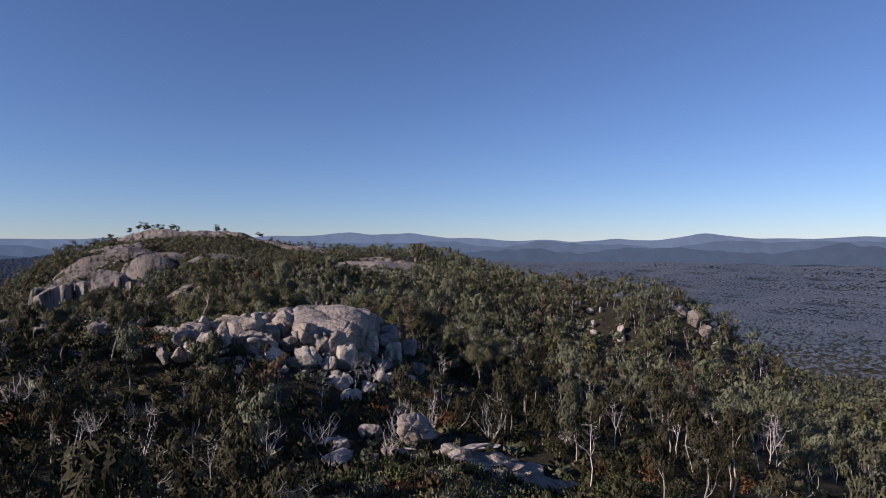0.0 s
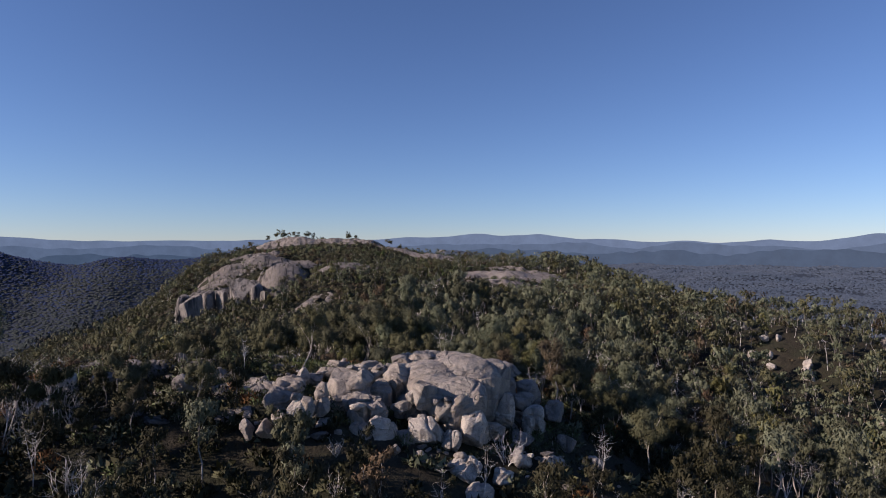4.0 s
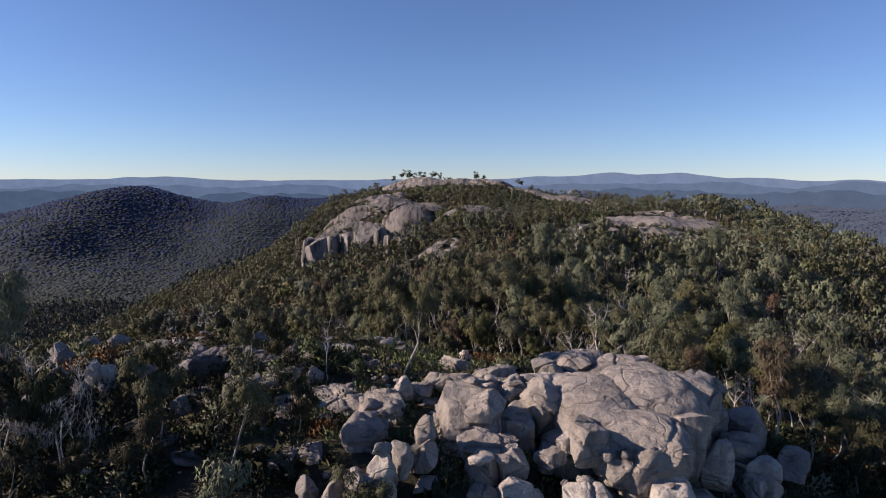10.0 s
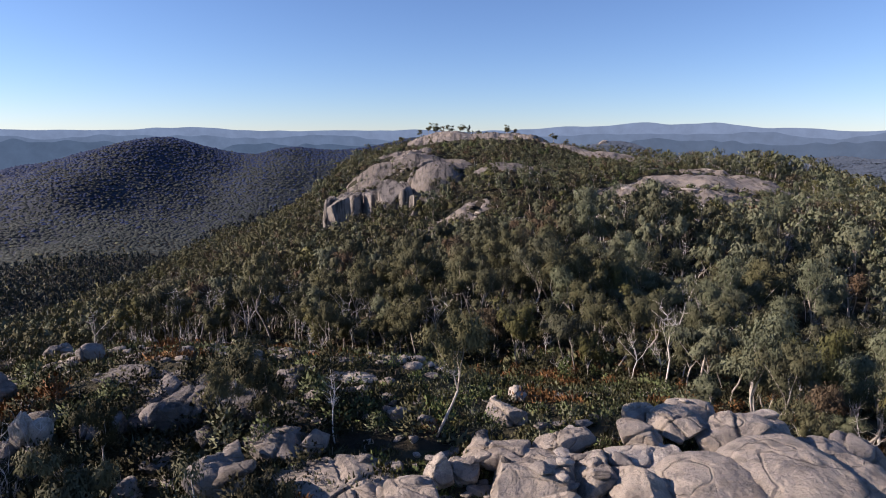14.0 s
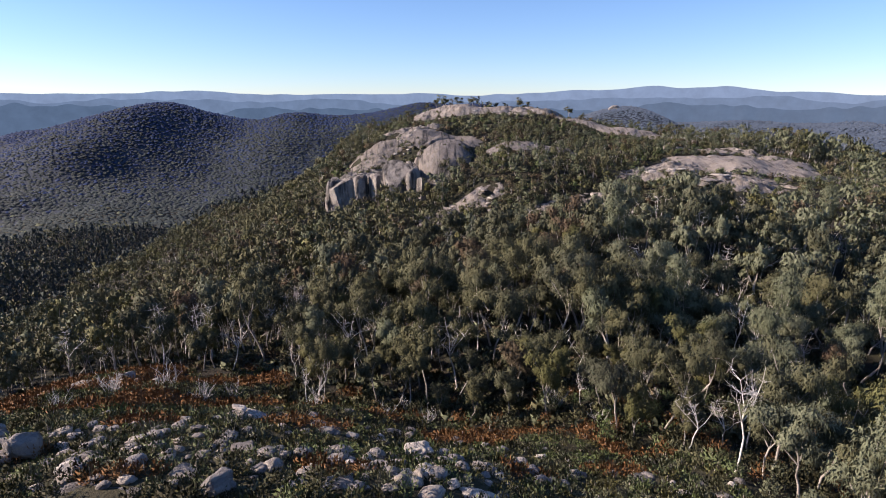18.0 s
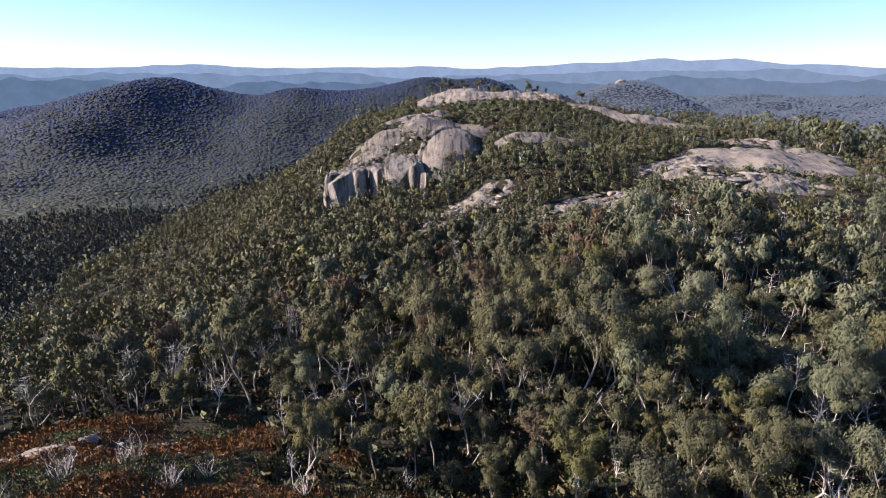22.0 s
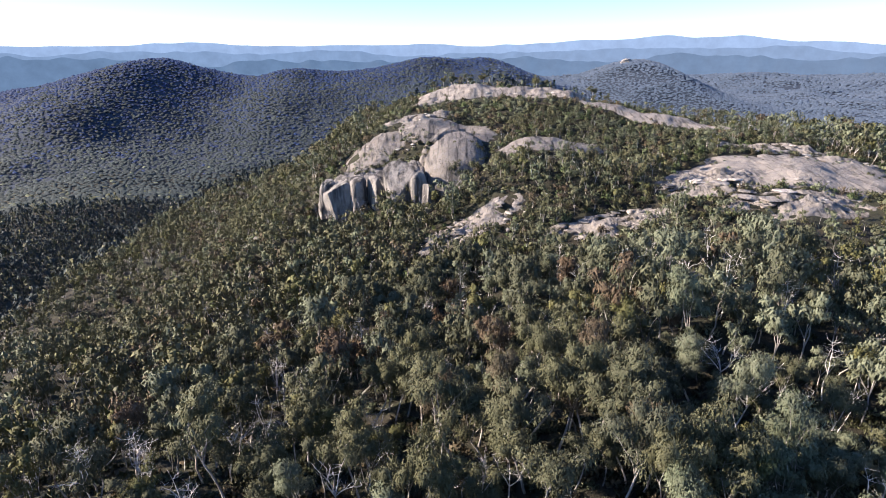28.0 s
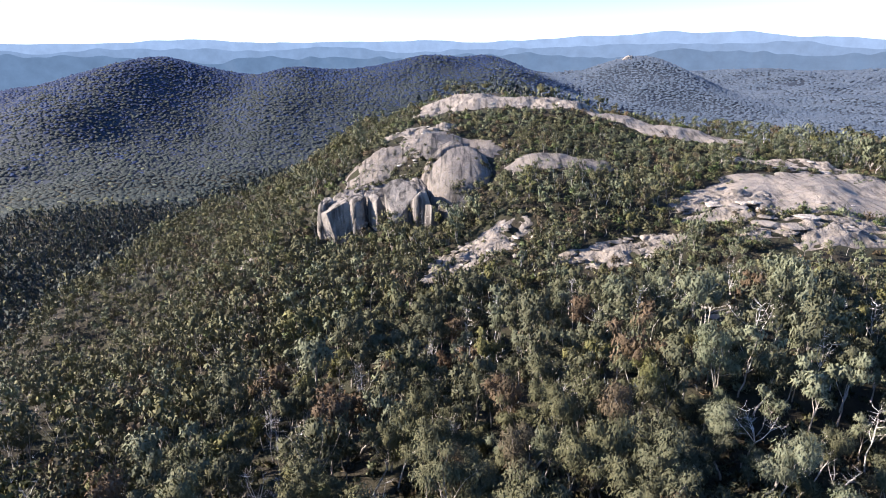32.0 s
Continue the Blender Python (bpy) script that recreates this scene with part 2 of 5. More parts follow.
def height(x, y):
    x, y = np.asarray(x, float), np.asarray(y, float)
    z = -190 - 130 / (1 + np.exp(np.clip((x + 150) / 120, -60, 60)))
    for j, row in enumerate(MOUND):
        for i, h in enumerate(row):
            z = z + h * bell(x, y, -220 + 65 * i, 30 + 82.5 * j, 74, 74)
    for cx, cy, h in KNOLL:
        z = z + h * bell(x, y, cx, cy, 27, 27)
    for cx, cy, sx, sy, h in FAR_HILLS + FAR_RIDGE:
        z = z + h * bell(x, y, cx, cy, sx, sy)
    for cx, cy, wide, h in VALLEY:
        z = z + h * bell(x, y, cx, cy, wide, wide)
    z = z + 3.0 * bell(x, y, -8, 110, 8, 7)
    away = np.hypot(x, y)
    z = z + 60 * np.clip((away - 1200) / 3200, 0, 1.1) / (1 + np.exp(np.clip((200 - x) / 250, -60, 60)))
    z = z - 4.5 * bell(x, y, 0, 285, 100, 50) + 12 * bell(x, y, 228, 222, 40, 50) + 6 * bell(x, y, 205, 150, 45, 40) + 5 * bell(x, y, -135, 370, 45, 70)
    off = np.hypot(x - 20, y - 330)
    z = z + (12 * wave(x, y, 800, 3) + 6 * wave(x, y, 300, 6)) * np.clip((off - 450) / 600, 0, 1) + 1.0 * wave(x, y, 45, 4) + 0.4 * wave(x, y, 14, 5)
    return z


def h1(x, y):
    return float(height(x, y))


# ---- mesh helpers ----
def mesh_of(name, verts, faces, mats, slots=None, smooth=False, normals=None):
    """A mesh from arrays: verts (n, 3), faces (m, 3) or (m, 4)."""
    me = bpy.data.meshes.new(name)
    verts, faces = np.asarray(verts, np.float32), np.asarray(faces, np.int32)
    me.vertices.add(len(verts))
    me.vertices.foreach_set("co", verts.ravel())
    n = faces.shape[1]
    me.loops.add(faces.size)
    me.loops.foreach_set("vertex_index", faces.ravel())
    me.polygons.add(len(faces))
    me.polygons.foreach_set("loop_start", np.arange(0, faces.size, n, dtype=np.int32))
    me.polygons.foreach_set("loop_total", np.full(len(faces), n, np.int32))
    if slots is not None:
        me.polygons.foreach_set("material_index", np.asarray(slots, np.int32))
    me.polygons.foreach_set("use_smooth", np.full(len(faces), smooth))
    for m in mats if isinstance(mats, (list, tuple)) else [mats]:
        me.materials.append(m)
    me.update(calc_edges=True)
    if normals is not None:     # leaves shade with the clump that they belong to
        me.normals_split_custom_set_from_vertices(normals)
    return me


def part(name, me, parent, label=""):
    ob = new(name, me)
    ob.parent = parent
    return tagged(ob, label)


def fractal(p, scale, octaves=4):
    """Noise at the points p, for shaping rocks."""
    return np.array([noise.fractal(Vector(q) * scale, 0.9, 2.1, octaves) for q in p])


# ---- the ground: one sheet to the horizon ----
def steps(lo, hi, fine_lo, fine_hi, fine, growth):
    mid = list(np.arange(fine_lo, fine_hi, fine))
    up, s = [], fine
    while (up[-1] if up else mid[-1]) < hi:
        s *= growth
        up.append((up[-1] if up else mid[-1]) + s)
    down, s = [], fine
    while (down[-1] if down else mid[0]) > lo:
        s *= growth
        down.append((down[-1] if down else mid[0]) - s)
    return np.array(down[::-1] + mid + up)


gx, gy = steps(-4300, 4700, -220, 270, 3.6, 1.06), steps(-500, 4600, 20, 640, 3.6, 1.05)
GX, GY = np.meshgrid(gx, gy)
GZ = height(GX, GY)
idx = np.arange(GX.size).reshape(GX.shape)
quads = np.stack([idx[:-1, :-1], idx[:-1, 1:], idx[1:, 1:], idx[1:, :-1]], -1).reshape(-1, 4)
mid = np.stack([GX.ravel(), GY.ravel()], -1)[quads].mean(1)


def heath_at(x, y):
    """How open the ground is: rocky heath on the saddle, about 1 inside and 0 in the forest."""
    w = 7 * wave(x, y, 30, 11)
    return (((x - 4 + w / 3) / 27) ** 2 + ((y - 141) / 11) ** 2 < 1) | (((x + 1 + w / 2) / 30) ** 2 + ((y - 170 + w / 2) / 23) ** 2 < 1) | (((x + 33 + w) / 58) ** 2 + ((y - 163 + w) / 33) ** 2 < 1) | (((x - 13 + w / 2) / 25) ** 2 + ((y - 119) / 14) ** 2 < 1) \
        | (((x + 58 + w) / 36) ** 2 + ((y - 196 + w) / 14) ** 2 < 1) | (((x + 74 + w / 2) / 36) ** 2 + ((y - 215 + w / 2) / 15) ** 2 < 1) | (((x + 16 + w / 2) / 12) ** 2 + ((y - 121) / 7) ** 2 < 1)


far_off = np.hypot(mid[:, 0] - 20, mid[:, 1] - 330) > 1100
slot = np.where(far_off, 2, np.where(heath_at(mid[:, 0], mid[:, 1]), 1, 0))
ground = new("ground", mesh_of("ground", np.stack([GX, GY, GZ], -1).reshape(-1, 3), quads, [FLOOR, HEATH, FAR_HAZE_FLOOR], slot, True))
tagged(ground, "bushland ground of leaf litter, heath and far forest", "ground", kind="structure")


# ---- far ranges ----
def far_range(name, radius, base, haze_tint, glow, peaks, seed, label, uneven=1.0):
    """A long ridge against the sky, at one distance, between two bearings; its glow paints the haze."""
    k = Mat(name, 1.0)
    c = k.mix(k.ramp(k.noise(0.011, 7, 0.7), (0.35, 0.0), (0.65, 1.0)), tuple(v * 0.86 for v in haze_tint), tuple(v * 1.06 for v in haze_tint))
    # emission in place of distant air: the ridge itself is no lamp
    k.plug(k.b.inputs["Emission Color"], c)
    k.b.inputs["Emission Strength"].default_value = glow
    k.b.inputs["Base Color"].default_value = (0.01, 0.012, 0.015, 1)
    a = np.radians(np.linspace(-48, 76, 700))
    top = base + uneven * 9 * wave(np.degrees(a), 0 * a, 9, seed) + uneven * 3 * wave(np.degrees(a), 0 * a, 2.2, seed + 1)
    for at, rise, wide in peaks:
        top = top + rise * np.exp(-((np.degrees(a) - at) / wide) ** 2)
    rows = []
    for f in np.linspace(0, 1, 7):
        r = radius - 260 * (1 - f) ** 1.3
        z = -420 + (top + 420) * f ** 0.8
        rows.append(np.stack([r * np.sin(a), r * np.cos(a), z], -1))
    v = np.concatenate(rows)
    n = len(a)
    i = np.arange(n - 1)
    q = np.concatenate([np.stack([i + n * j, i + 1 + n * j, i + 1 + n * (j + 1), i + n * (j + 1)], -1) for j in range(6)])
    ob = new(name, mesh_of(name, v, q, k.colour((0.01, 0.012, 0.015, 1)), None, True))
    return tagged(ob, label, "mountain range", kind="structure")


# paler tints farther off put the depth of haze into each range
far_range("backdrop_far", 4850, 66, (0.135, 0.212, 0.335), 0.9, [(-22, 30, 4), (12, 30, 6), (22, 62, 7), (52, 40, 3), (-5, 10, 6)], 21, "mountain range on the horizon in painted blue haze")
far_range("backdrop_middle", 4740, 18, (0.092, 0.152, 0.247), 0.9, [(-27, 24, 5), (-12, 18, 4), (15, 26, 5), (25, 45, 7), (40, 22, 5), (58, 28, 6)], 47, "forested range below the horizon in painted blue haze", 2.2)
far_range("backdrop_near", 4600, -40, (0.056, 0.101, 0.170), 0.9, [(-31, 34, 5), (-16, 20, 3), (6, 24, 4), (20, 46, 6), (33, 30, 5), (47, 52, 6), (63, 34, 6)], 31, "forested foothills before the range in thinner painted haze", 2.6)


# ---- rock shapes ----
def ball(sub):
    bm = bmesh.new()
    bmesh.ops.create_icosphere(bm, subdivisions=sub, radius=1)
    v = np.array([p.co[:] for p in bm.verts])
    f = np.array([[p.index for p in q.verts] for q in bm.faces])
    bm.free()
    return v, f


BALLS = {n: ball(n) for n in (2, 3, 4, 5, 6)}


def rock_mesh(name, size, sub, seed, mat, boxy=3.0, cuts=10, rough=0.10, blocks=0.0, grain=(1, 1, 1), joints=0):
    """A weathered block: a rounded box, planed off on random sides and lumpy. blocks: how far joints split it into smaller blocks."""
    r = np.random.default_rng(seed)
    v, f = BALLS[sub]
    v = v / (np.abs(v) ** boxy).sum(1, keepdims=True) ** (1 / boxy)
    for _ in range(cuts):
        n = r.normal(size=3)
        n /= np.linalg.norm(n)
        over = np.maximum(v @ n - r.uniform(0.62, 0.95), 0)
        v = v - np.outer(over * 0.97, n)
    v = v * np.array(size)
    shift = r.uniform(-50, 50, 3)
    s = float(np.cbrt(np.prod(size)))
    way = v / np.linalg.norm(v, axis=1, keepdims=True)
    v = v + way * (fractal(v + shift, 0.8 / s, 5) * rough * s)[:, None]
    v = v + way * (fractal(v + shift + 5, 3.2 / s, 4) * 0.025 * s)[:, None]
    for _ in range(joints):
        n = r.normal(size=3) * (1, 1, 0.8)
        n /= np.linalg.norm(n)
        sway = fractal(v + shift + 9, 0.5 / s, 3) * 0.3 * s
        d = v @ n - r.uniform(-0.45, 0.45) * s + sway
        wide = 0.022 * s + 0.05
        v = v + way * (np.tanh(d / wide) * 0.022 * s - np.exp(-(d / wide) ** 2) * (0.10 * s + 0.15))[:, None]
    if blocks:
        bend = np.stack([fractal(v + shift + k, 0.7 / s, 2) for k in (7, 19, 31)], -1) * 0.25 * s
        move = np.zeros(len(v))
        for i, p in enumerate((v + bend + shift) / s * 1.15 * np.array(grain)):
            far, near = noise.voronoi(Vector(p))
            gap = far[1] - far[0]
            move[i] = blocks * ((noise.cell(near[0] * 31.7) - 0.5) * 0.3 * min(gap * 7, 1) - 0.16 * math.exp(-(gap / 0.07) ** 2)) * s
        v = v + way * move[:, None]
    return mesh_of(name, v, f, mat, None, True)


serial = [100]


def boulder(x, y, z, wide, tall, mat=None, turn=None, deep=0.9, joints=2, cuts=14, name="granite_boulder", label="", boxy=4.2, group="boulders of the tor"):
    """One boulder whose face stands at y, its middle at z, reaching down into the ground."""
    serial[0] += 1
    r = np.random.default_rng(serial[0])
    top, low = z + tall / 2, min(z - tall / 2, h1(x, y) - 0.35)
    sub = 6 if wide > 12 else 5 if wide > 4 else 4 if wide > 2 else 3
    half = (top - low) / 2
    me = rock_mesh(name, (wide / 2 * 1.06, wide / 2 * deep, half * 1.05), sub, serial[0], mat or GRANITE, boxy, cuts, 0.06, 0.8 if name == "bedrock" else 0.1 if wide > 11 else 0.22, (1, 1, 1), int(joints) + 1 + (wide > 5))
    ob = new(name, me)
    ob.matrix_world = pose(x, y + wide * 0.25 * deep, (top + low) / 2, 0, 0, r.uniform(-25, 25) if turn is None else turn)
    return tagged(ob, label or "rounded weathered pink-grey granite boulder among others", "boulder", group)


def slab(cx, cy, rx, ry, turn, rise, mat, seed, name="granite_slab", label="", rough=0.5):
    """A bare sheet of granite that lies on the slope and swells up from it, with layered, broken edges."""
    rings, around = (60, 170) if rx > 19 else (30, 96)
    q, a = np.meshgrid(np.linspace(0, 1, rings) ** 0.8, np.linspace(0, 2 * math.pi, around, endpoint=False), indexing="ij")
    edge = 1 + 0.16 * wave(np.cos(a) * 3, np.sin(a) * 3, 3.2, seed) + 0.07 * wave(np.cos(a) * 3, np.sin(a) * 3, 0.9, seed + 1)
    u, w = q * rx * edge * np.cos(a), q * ry * edge * np.sin(a)
    c, s = math.cos(radians(turn)), math.sin(radians(turn))
    x, y = cx + u * c - w * s, cy + u * s + w * c
    lay = wave(x, y, 9, seed + 2) * 0.5 + wave(x, y, 24, seed + 3)
    z = height(x, y) + rise * (1 - q ** 2.4) - 0.5 * (q > 0.97) + rough * (np.floor(lay * 2.6) / 2.6 * 0.9 + 0.1 * lay) * (1 - q ** 4) + 0.1
    sheet = wave(x, y * 2.2, 13, seed + 4) + 0.5 * wave(x, y, 5, seed + 5)       # thin sheets that have flaked off
    z = z + 0.45 * rough * (np.floor(sheet * 2.2) / 2.2) * (1 - q ** 6)
    v = np.stack([x, y, z], -1).reshape(-1, 3)
    i = np.arange(rings * around).reshape(rings, around)
    j = np.roll(i, -1, 1)
    f = np.stack([i[:-1], i[1:], j[1:], j[:-1]], -1).reshape(-1, 4)
    ob = new(name, mesh_of(name, v, f, mat, None, True))
    SLABS.append((cx, cy, rx, ry, c, s))
    return tagged(ob, label or "bare granite slab, streaked and layered, on the hillside", "rock slab", "granite slabs")


SLABS = []


def on_slab(x, y, grow=1.0):
    inside = np.zeros(np.shape(x), bool)
    for cx, cy, rx, ry, c, s in SLABS:
        u, w = (x - cx) * c + (y - cy) * s, -(x - cx) * s + (y - cy) * c
        inside |= (u / (rx * grow)) ** 2 + (w / (ry * grow)) ** 2 < 1
    return inside


# ---- slabs of the mountain ----
slab(-6, 460, 24, 16, -12, 1.2, GRANITE_FLOW, 41, label="smooth streaked granite above the cliff", rough=0.25)
slab(41, 430, 26, 14, 6, 1.8, GRANITE_FLOW, 42, label="low streaked granite hump among trees", rough=0.3)
slab(140, 392, 50, 27, -14, 2.4, GRANITE_WORN, 43, label="broad pinkish granite dome on the hill's shoulder", rough=0.35)
slab(98, 384, 25, 19, 10, 1.5, GRANITE_WORN, 44, label="broken pale granite sheets at the dome's foot", rough=1.7)
slab(118, 352, 27, 12, 0, 1.4, GRANITE_WORN, 45, rough=1.6)
slab(172, 412, 28, 8, -8, 0.9, GRANITE_WORN, 46, rough=0.8)
slab(2, 378, 23, 9, 22, 0.8, GRANITE_WORN, 47, label="pale broken granite ledge between trees", rough=0.9)
slab(52, 362, 23, 8, 2, 0.8, GRANITE_WORN, 48, label="pale broken granite ledge between trees", rough=0.9)
slab(66, 308, 6, 5, 0, 0.6, GRANITE_WORN, 49, rough=0.8)
slab(8, 531, 34, 20, -6, 4.0, GRANITE_WORN, 50, label="bare granite of the summit", rough=0.6)
slab(-19, 520, 15, 7, 25, 1.2, GRANITE_WORN, 56, label="bare granite edge of the summit", rough=0.8)
slab(50, 520, 34, 16, -14, 3.0, GRANITE_WORN, 51, label="bare broken granite of the summit ridge", rough=1.0)
slab(106, 489, 46, 14, -29, 2.2, GRANITE_WORN, 52, label="bare granite shoulder below the summit", rough=0.4)
slab(150, 433, 30, 6, -12, 1.0, GRANITE_WORN, 57, label="broken granite ledge above the dome", rough=1.1)
slab(-24, 480, 20, 9, 18, 1.0, GRANITE_WORN, 58, label="broken pale granite ledges above the cliff", rough=1.3)
slab(-25, 466, 9, 8, 30, 0.3, GRANITE_WORN, 53, rough=0.8)
slab(-45, 453, 17, 10, 18, 1.0, GRANITE_FLOW, 54, rough=0.8)
slab(-102, 426, 8, 4, 20, 0.6, GRANITE_GREY, 55, rough=0.6)

# ---- the cliff ----
cliff = tagged(new("granite_cliff"), "grey granite cliff of rounded buttresses with dark clefts", "cliff")
cliff.location = (-36, 428, -34)
def buttress(x, y, top, low, wide, deep, turn, boxy=4.5, rise=0.25, joints=1, mat=None):
    """One rounded pillar of the cliff; its top climbs towards the mountain."""
    serial[0] += 1
    me = rock_mesh("buttress", (wide / 2.1, deep / 2.1, (top - low) / 2), 6 if wide > 12 else 5, serial[0], mat or GRANITE_CLIFF, boxy, 4, 0.05, 0.10, (1.5, 1.5, 0.35), joints)
    a = radians(turn)
    for q in me.vertices:
        q.co.z += rise * (q.co.x * math.sin(a) + q.co.y * math.cos(a))
    part("buttress", me, cliff).matrix_basis = pose(x + 36, y - 428, (top + low) / 2 + 34, 0, 0, turn)


buttress(-60.5, 425, -21.5, -46, 13, 14, 34, 6.0)
buttress(-66.5, 429, -22.5, -46, 9, 10, 28, 6.0)
buttress(-50.5, 424, -20.0, -44, 9, 10, 30, 6.0)
buttress(-46.0, 437, -18.0, -42, 25, 25, 14, 3.6, 0.34, 3)
buttress(-57.0, 440, -20.0, -42, 18, 20, 12, 2.8, 0.3, 2)
buttress(-41.0, 424, -20.0, -42, 8, 12, 32, 5.0)
buttress(-30.5, 417, -12.5, -42, 13, 15, 28, 6.0, 0.2, 0)
buttress(-22.0, 415, -13.5, -42, 10, 13, 26, 6.0, 0.2, 0)
buttress(-27.0, 428, -14.5, -42, 19, 19, 20, 3.8, 0.3, 2)
buttress(-16.5, 406, -18.0, -40, 6.0, 7, 28, 5.0, 0.2)
buttress(-11.5, 408, -20.0, -38, 5.0, 7, 24, 4.6, 0.2)
buttress(-7.0, 409, -21.0, -38, 5.5, 7, 30, 4.6, 0.2)
buttress(-26.0, 445, -13.5, -38, 22, 22, 8, 3.8, 0.3, 3)
dome = part("dome", rock_mesh("dome", (20.5, 38, 23), 6, 991, GRANITE_FLOW, 2.4, 0, 0.03, 0.0, (1, 1, 1), 2), cliff, "smooth streaked granite dome")
dome.matrix_basis = pose(-3.0 + 36, 447 - 428, -24.6 + 34, 0, 0, 0)

# ---- the tor and the rocks about it ----
serial[0] = 108


def block(x, y, z, wide, deep, tall, turn=0, tilt=0, boxy=3.0, mat=None, joints=1, cuts=7, split=0.15, name="granite_boulder", label="", group="boulders of the tor"):
    """A rounded granite block by its middle and sizes. tilt: how far its front dips."""
    serial[0] += 1
    big = max(wide, deep)
    me = rock_mesh(name, (wide / 2 * 1.04, deep / 2 * 1.04, tall / 2 * 1.04), 6 if big > 7 else 5 if big > 2.4 else 4, serial[0], mat or GRANITE, boxy + (0.7 if cuts > 4 else 0), cuts + (5 if cuts > 4 else 0), 0.055, split, (1, 1, 1), joints)
    ob = new(name, me)
    ob.matrix_world = pose(x, y, z, tilt, 0, turn)
    return tagged(ob, label or "rounded weathered pink-grey granite block among others", "boulder", group)


def base_rock(x, y, z, *sizes):
    block(x, y, z - 1.5, *sizes, 3.4, GRANITE, 3, 6, 0.7, "bedrock", "half-buried jointed granite bedrock under the tor")


base_rock(15.5, 120.5, -19.6, 23, 15, 9.0, 6, 6)
base_rock(2.0, 119.5, -18.6, 15, 13, 7.0, 0, 8)
base_rock(8.5, 113.0, -22.0, 19, 9, 6.6, 0, 12)
base_rock(20.0, 112.5, -24.4, 17, 9, 7.0, -6, 12)
base_rock(-6.5, 113.4, -17.8, 10, 9, 5.6, 4, 8)
base_rock(28.0, 120.0, -22.6, 12, 12, 6.0, 0, 4)
# the whaleback and the blocks that lean on it
block(13.2, 117.6, -15.6, 9.0, 12.0, 5.6, 4, 14, 2.5, joints=0, cuts=0, split=0.03, label="broad smooth pinkish whaleback of the tor")
block(19.6, 119.8, -15.6, 11.0, 12.0, 7.0, 10, 12, 2.3, joints=1, cuts=0, split=0.03, label="largest domed pinkish boulder of the tor, smooth topped")
block(15.2, 111.8, -16.6, 9.0, 7.6, 5.0, -10, 18, 3.2, joints=1, cuts=3, label="cracked granite block in the front of the tor")
block(15.3, 111.2, -18.0, 5.4, 6.0, 6.2, 16, 8, 3.4, joints=1)
block(10.2, 111.2, -15.4, 4.2, 5.4, 4.8, -14, 12, 3.0)
block(12.4, 110.2, -17.2, 3.6, 4.2, 3.6, 24, 10, 3.4)
block(20.4, 114.8, -17.8, 7.4, 7.0, 8.4, 8, 6, 3.0, joints=2)
block(23.8, 119.6, -16.8, 6.4, 9.0, 8.2, 4, 4, 2.8)
block(7.6, 118.6, -15.0, 5.6, 6.6, 5.2, -8, 14, 3.0, label="squarish granite block beside a dark cleft")
block(5.0, 122.0, -14.6, 4.4, 5.0, 3.6, 14, 8, 3.2, joints=2)
# flat ledges along the back
block(10.1, 126.5, -13.5, 4.4, 3.6, 2.2, 12, 4, 3.4, joints=2)
block(14.0, 128.3, -13.3, 5.6, 4.8, 3.0, -8, 4, 3.2, joints=2)
block(18.4, 127.6, -13.8, 6.6, 4.8, 2.9, 6, 4, 3.2, joints=2)
block(9.6, 123.2, -14.1, 6.4, 4.4, 2.6, -4, 6, 3.6, GRANITE_PALE, 2)
block(22.6, 128.6, -14.8, 5.0, 4.4, 3.0, 14, 0, 3.2)
block(16.2, 130.8, -13.7, 4.4, 3.4, 2.2, -16, 0, 3.4)
block(12.0, 131.0, -13.6, 3.4, 2.8, 2.2, 20, 0, 3.4)
block(30.0, 128.6, -16.6, 6.6, 4.4, 3.4, 8, 0, 3.2, GRANITE_GREY, 2)
block(26.4, 127.4, -15.8, 4.6, 4.0, 3.6, -10, 0, 3.2, GRANITE_GREY)
# the lower whaleback with its overhang
block(0.4, 121.4, -15.2, 9.4, 8.6, 5.2, 6, 14, 2.8, joints=2, label="low tilted granite whaleback beside the tor")
block(1.4, 116.2, -14.4, 4.8, 4.8, 4.2, 10, 4, 2.6, joints=0, label="round-shouldered granite boulder with a dark overhang")
block(-0.2, 116.0, -16.2, 8.2, 6.4, 4.8, -6, 8, 2.8, joints=2)
block(4.6, 117.0, -16.6, 3.4, 5.0, 4.6, 8, 8, 3.2)
block(-2.2, 126.0, -14.6, 6.0, 4.2, 2.6, -10, 4, 3.2, joints=2)
block(3.6, 126.6, -14.2, 5.4, 3.6, 2.4, 12, 4, 3.4, joints=2)
block(1.6, 112.4, -16.8, 6.2, 5.2, 4.4, 6, 12, 3.2, joints=3)
block(0.4, 110.6, -17.4, 3.4, 4.0, 3.6, -18, 6, 3.2)
block(3.1, 110.8, -17.0, 3.0, 3.6, 3.8, 22, 6, 3.2)
block(3.0, 108.0, -19.2, 4.6, 4.8, 4.6, 10, 10, 3.0, GRANITE_PALE)
block(0.4, 107.4, -19.4, 3.2, 3.4, 3.0, -20, 6, 3.4)
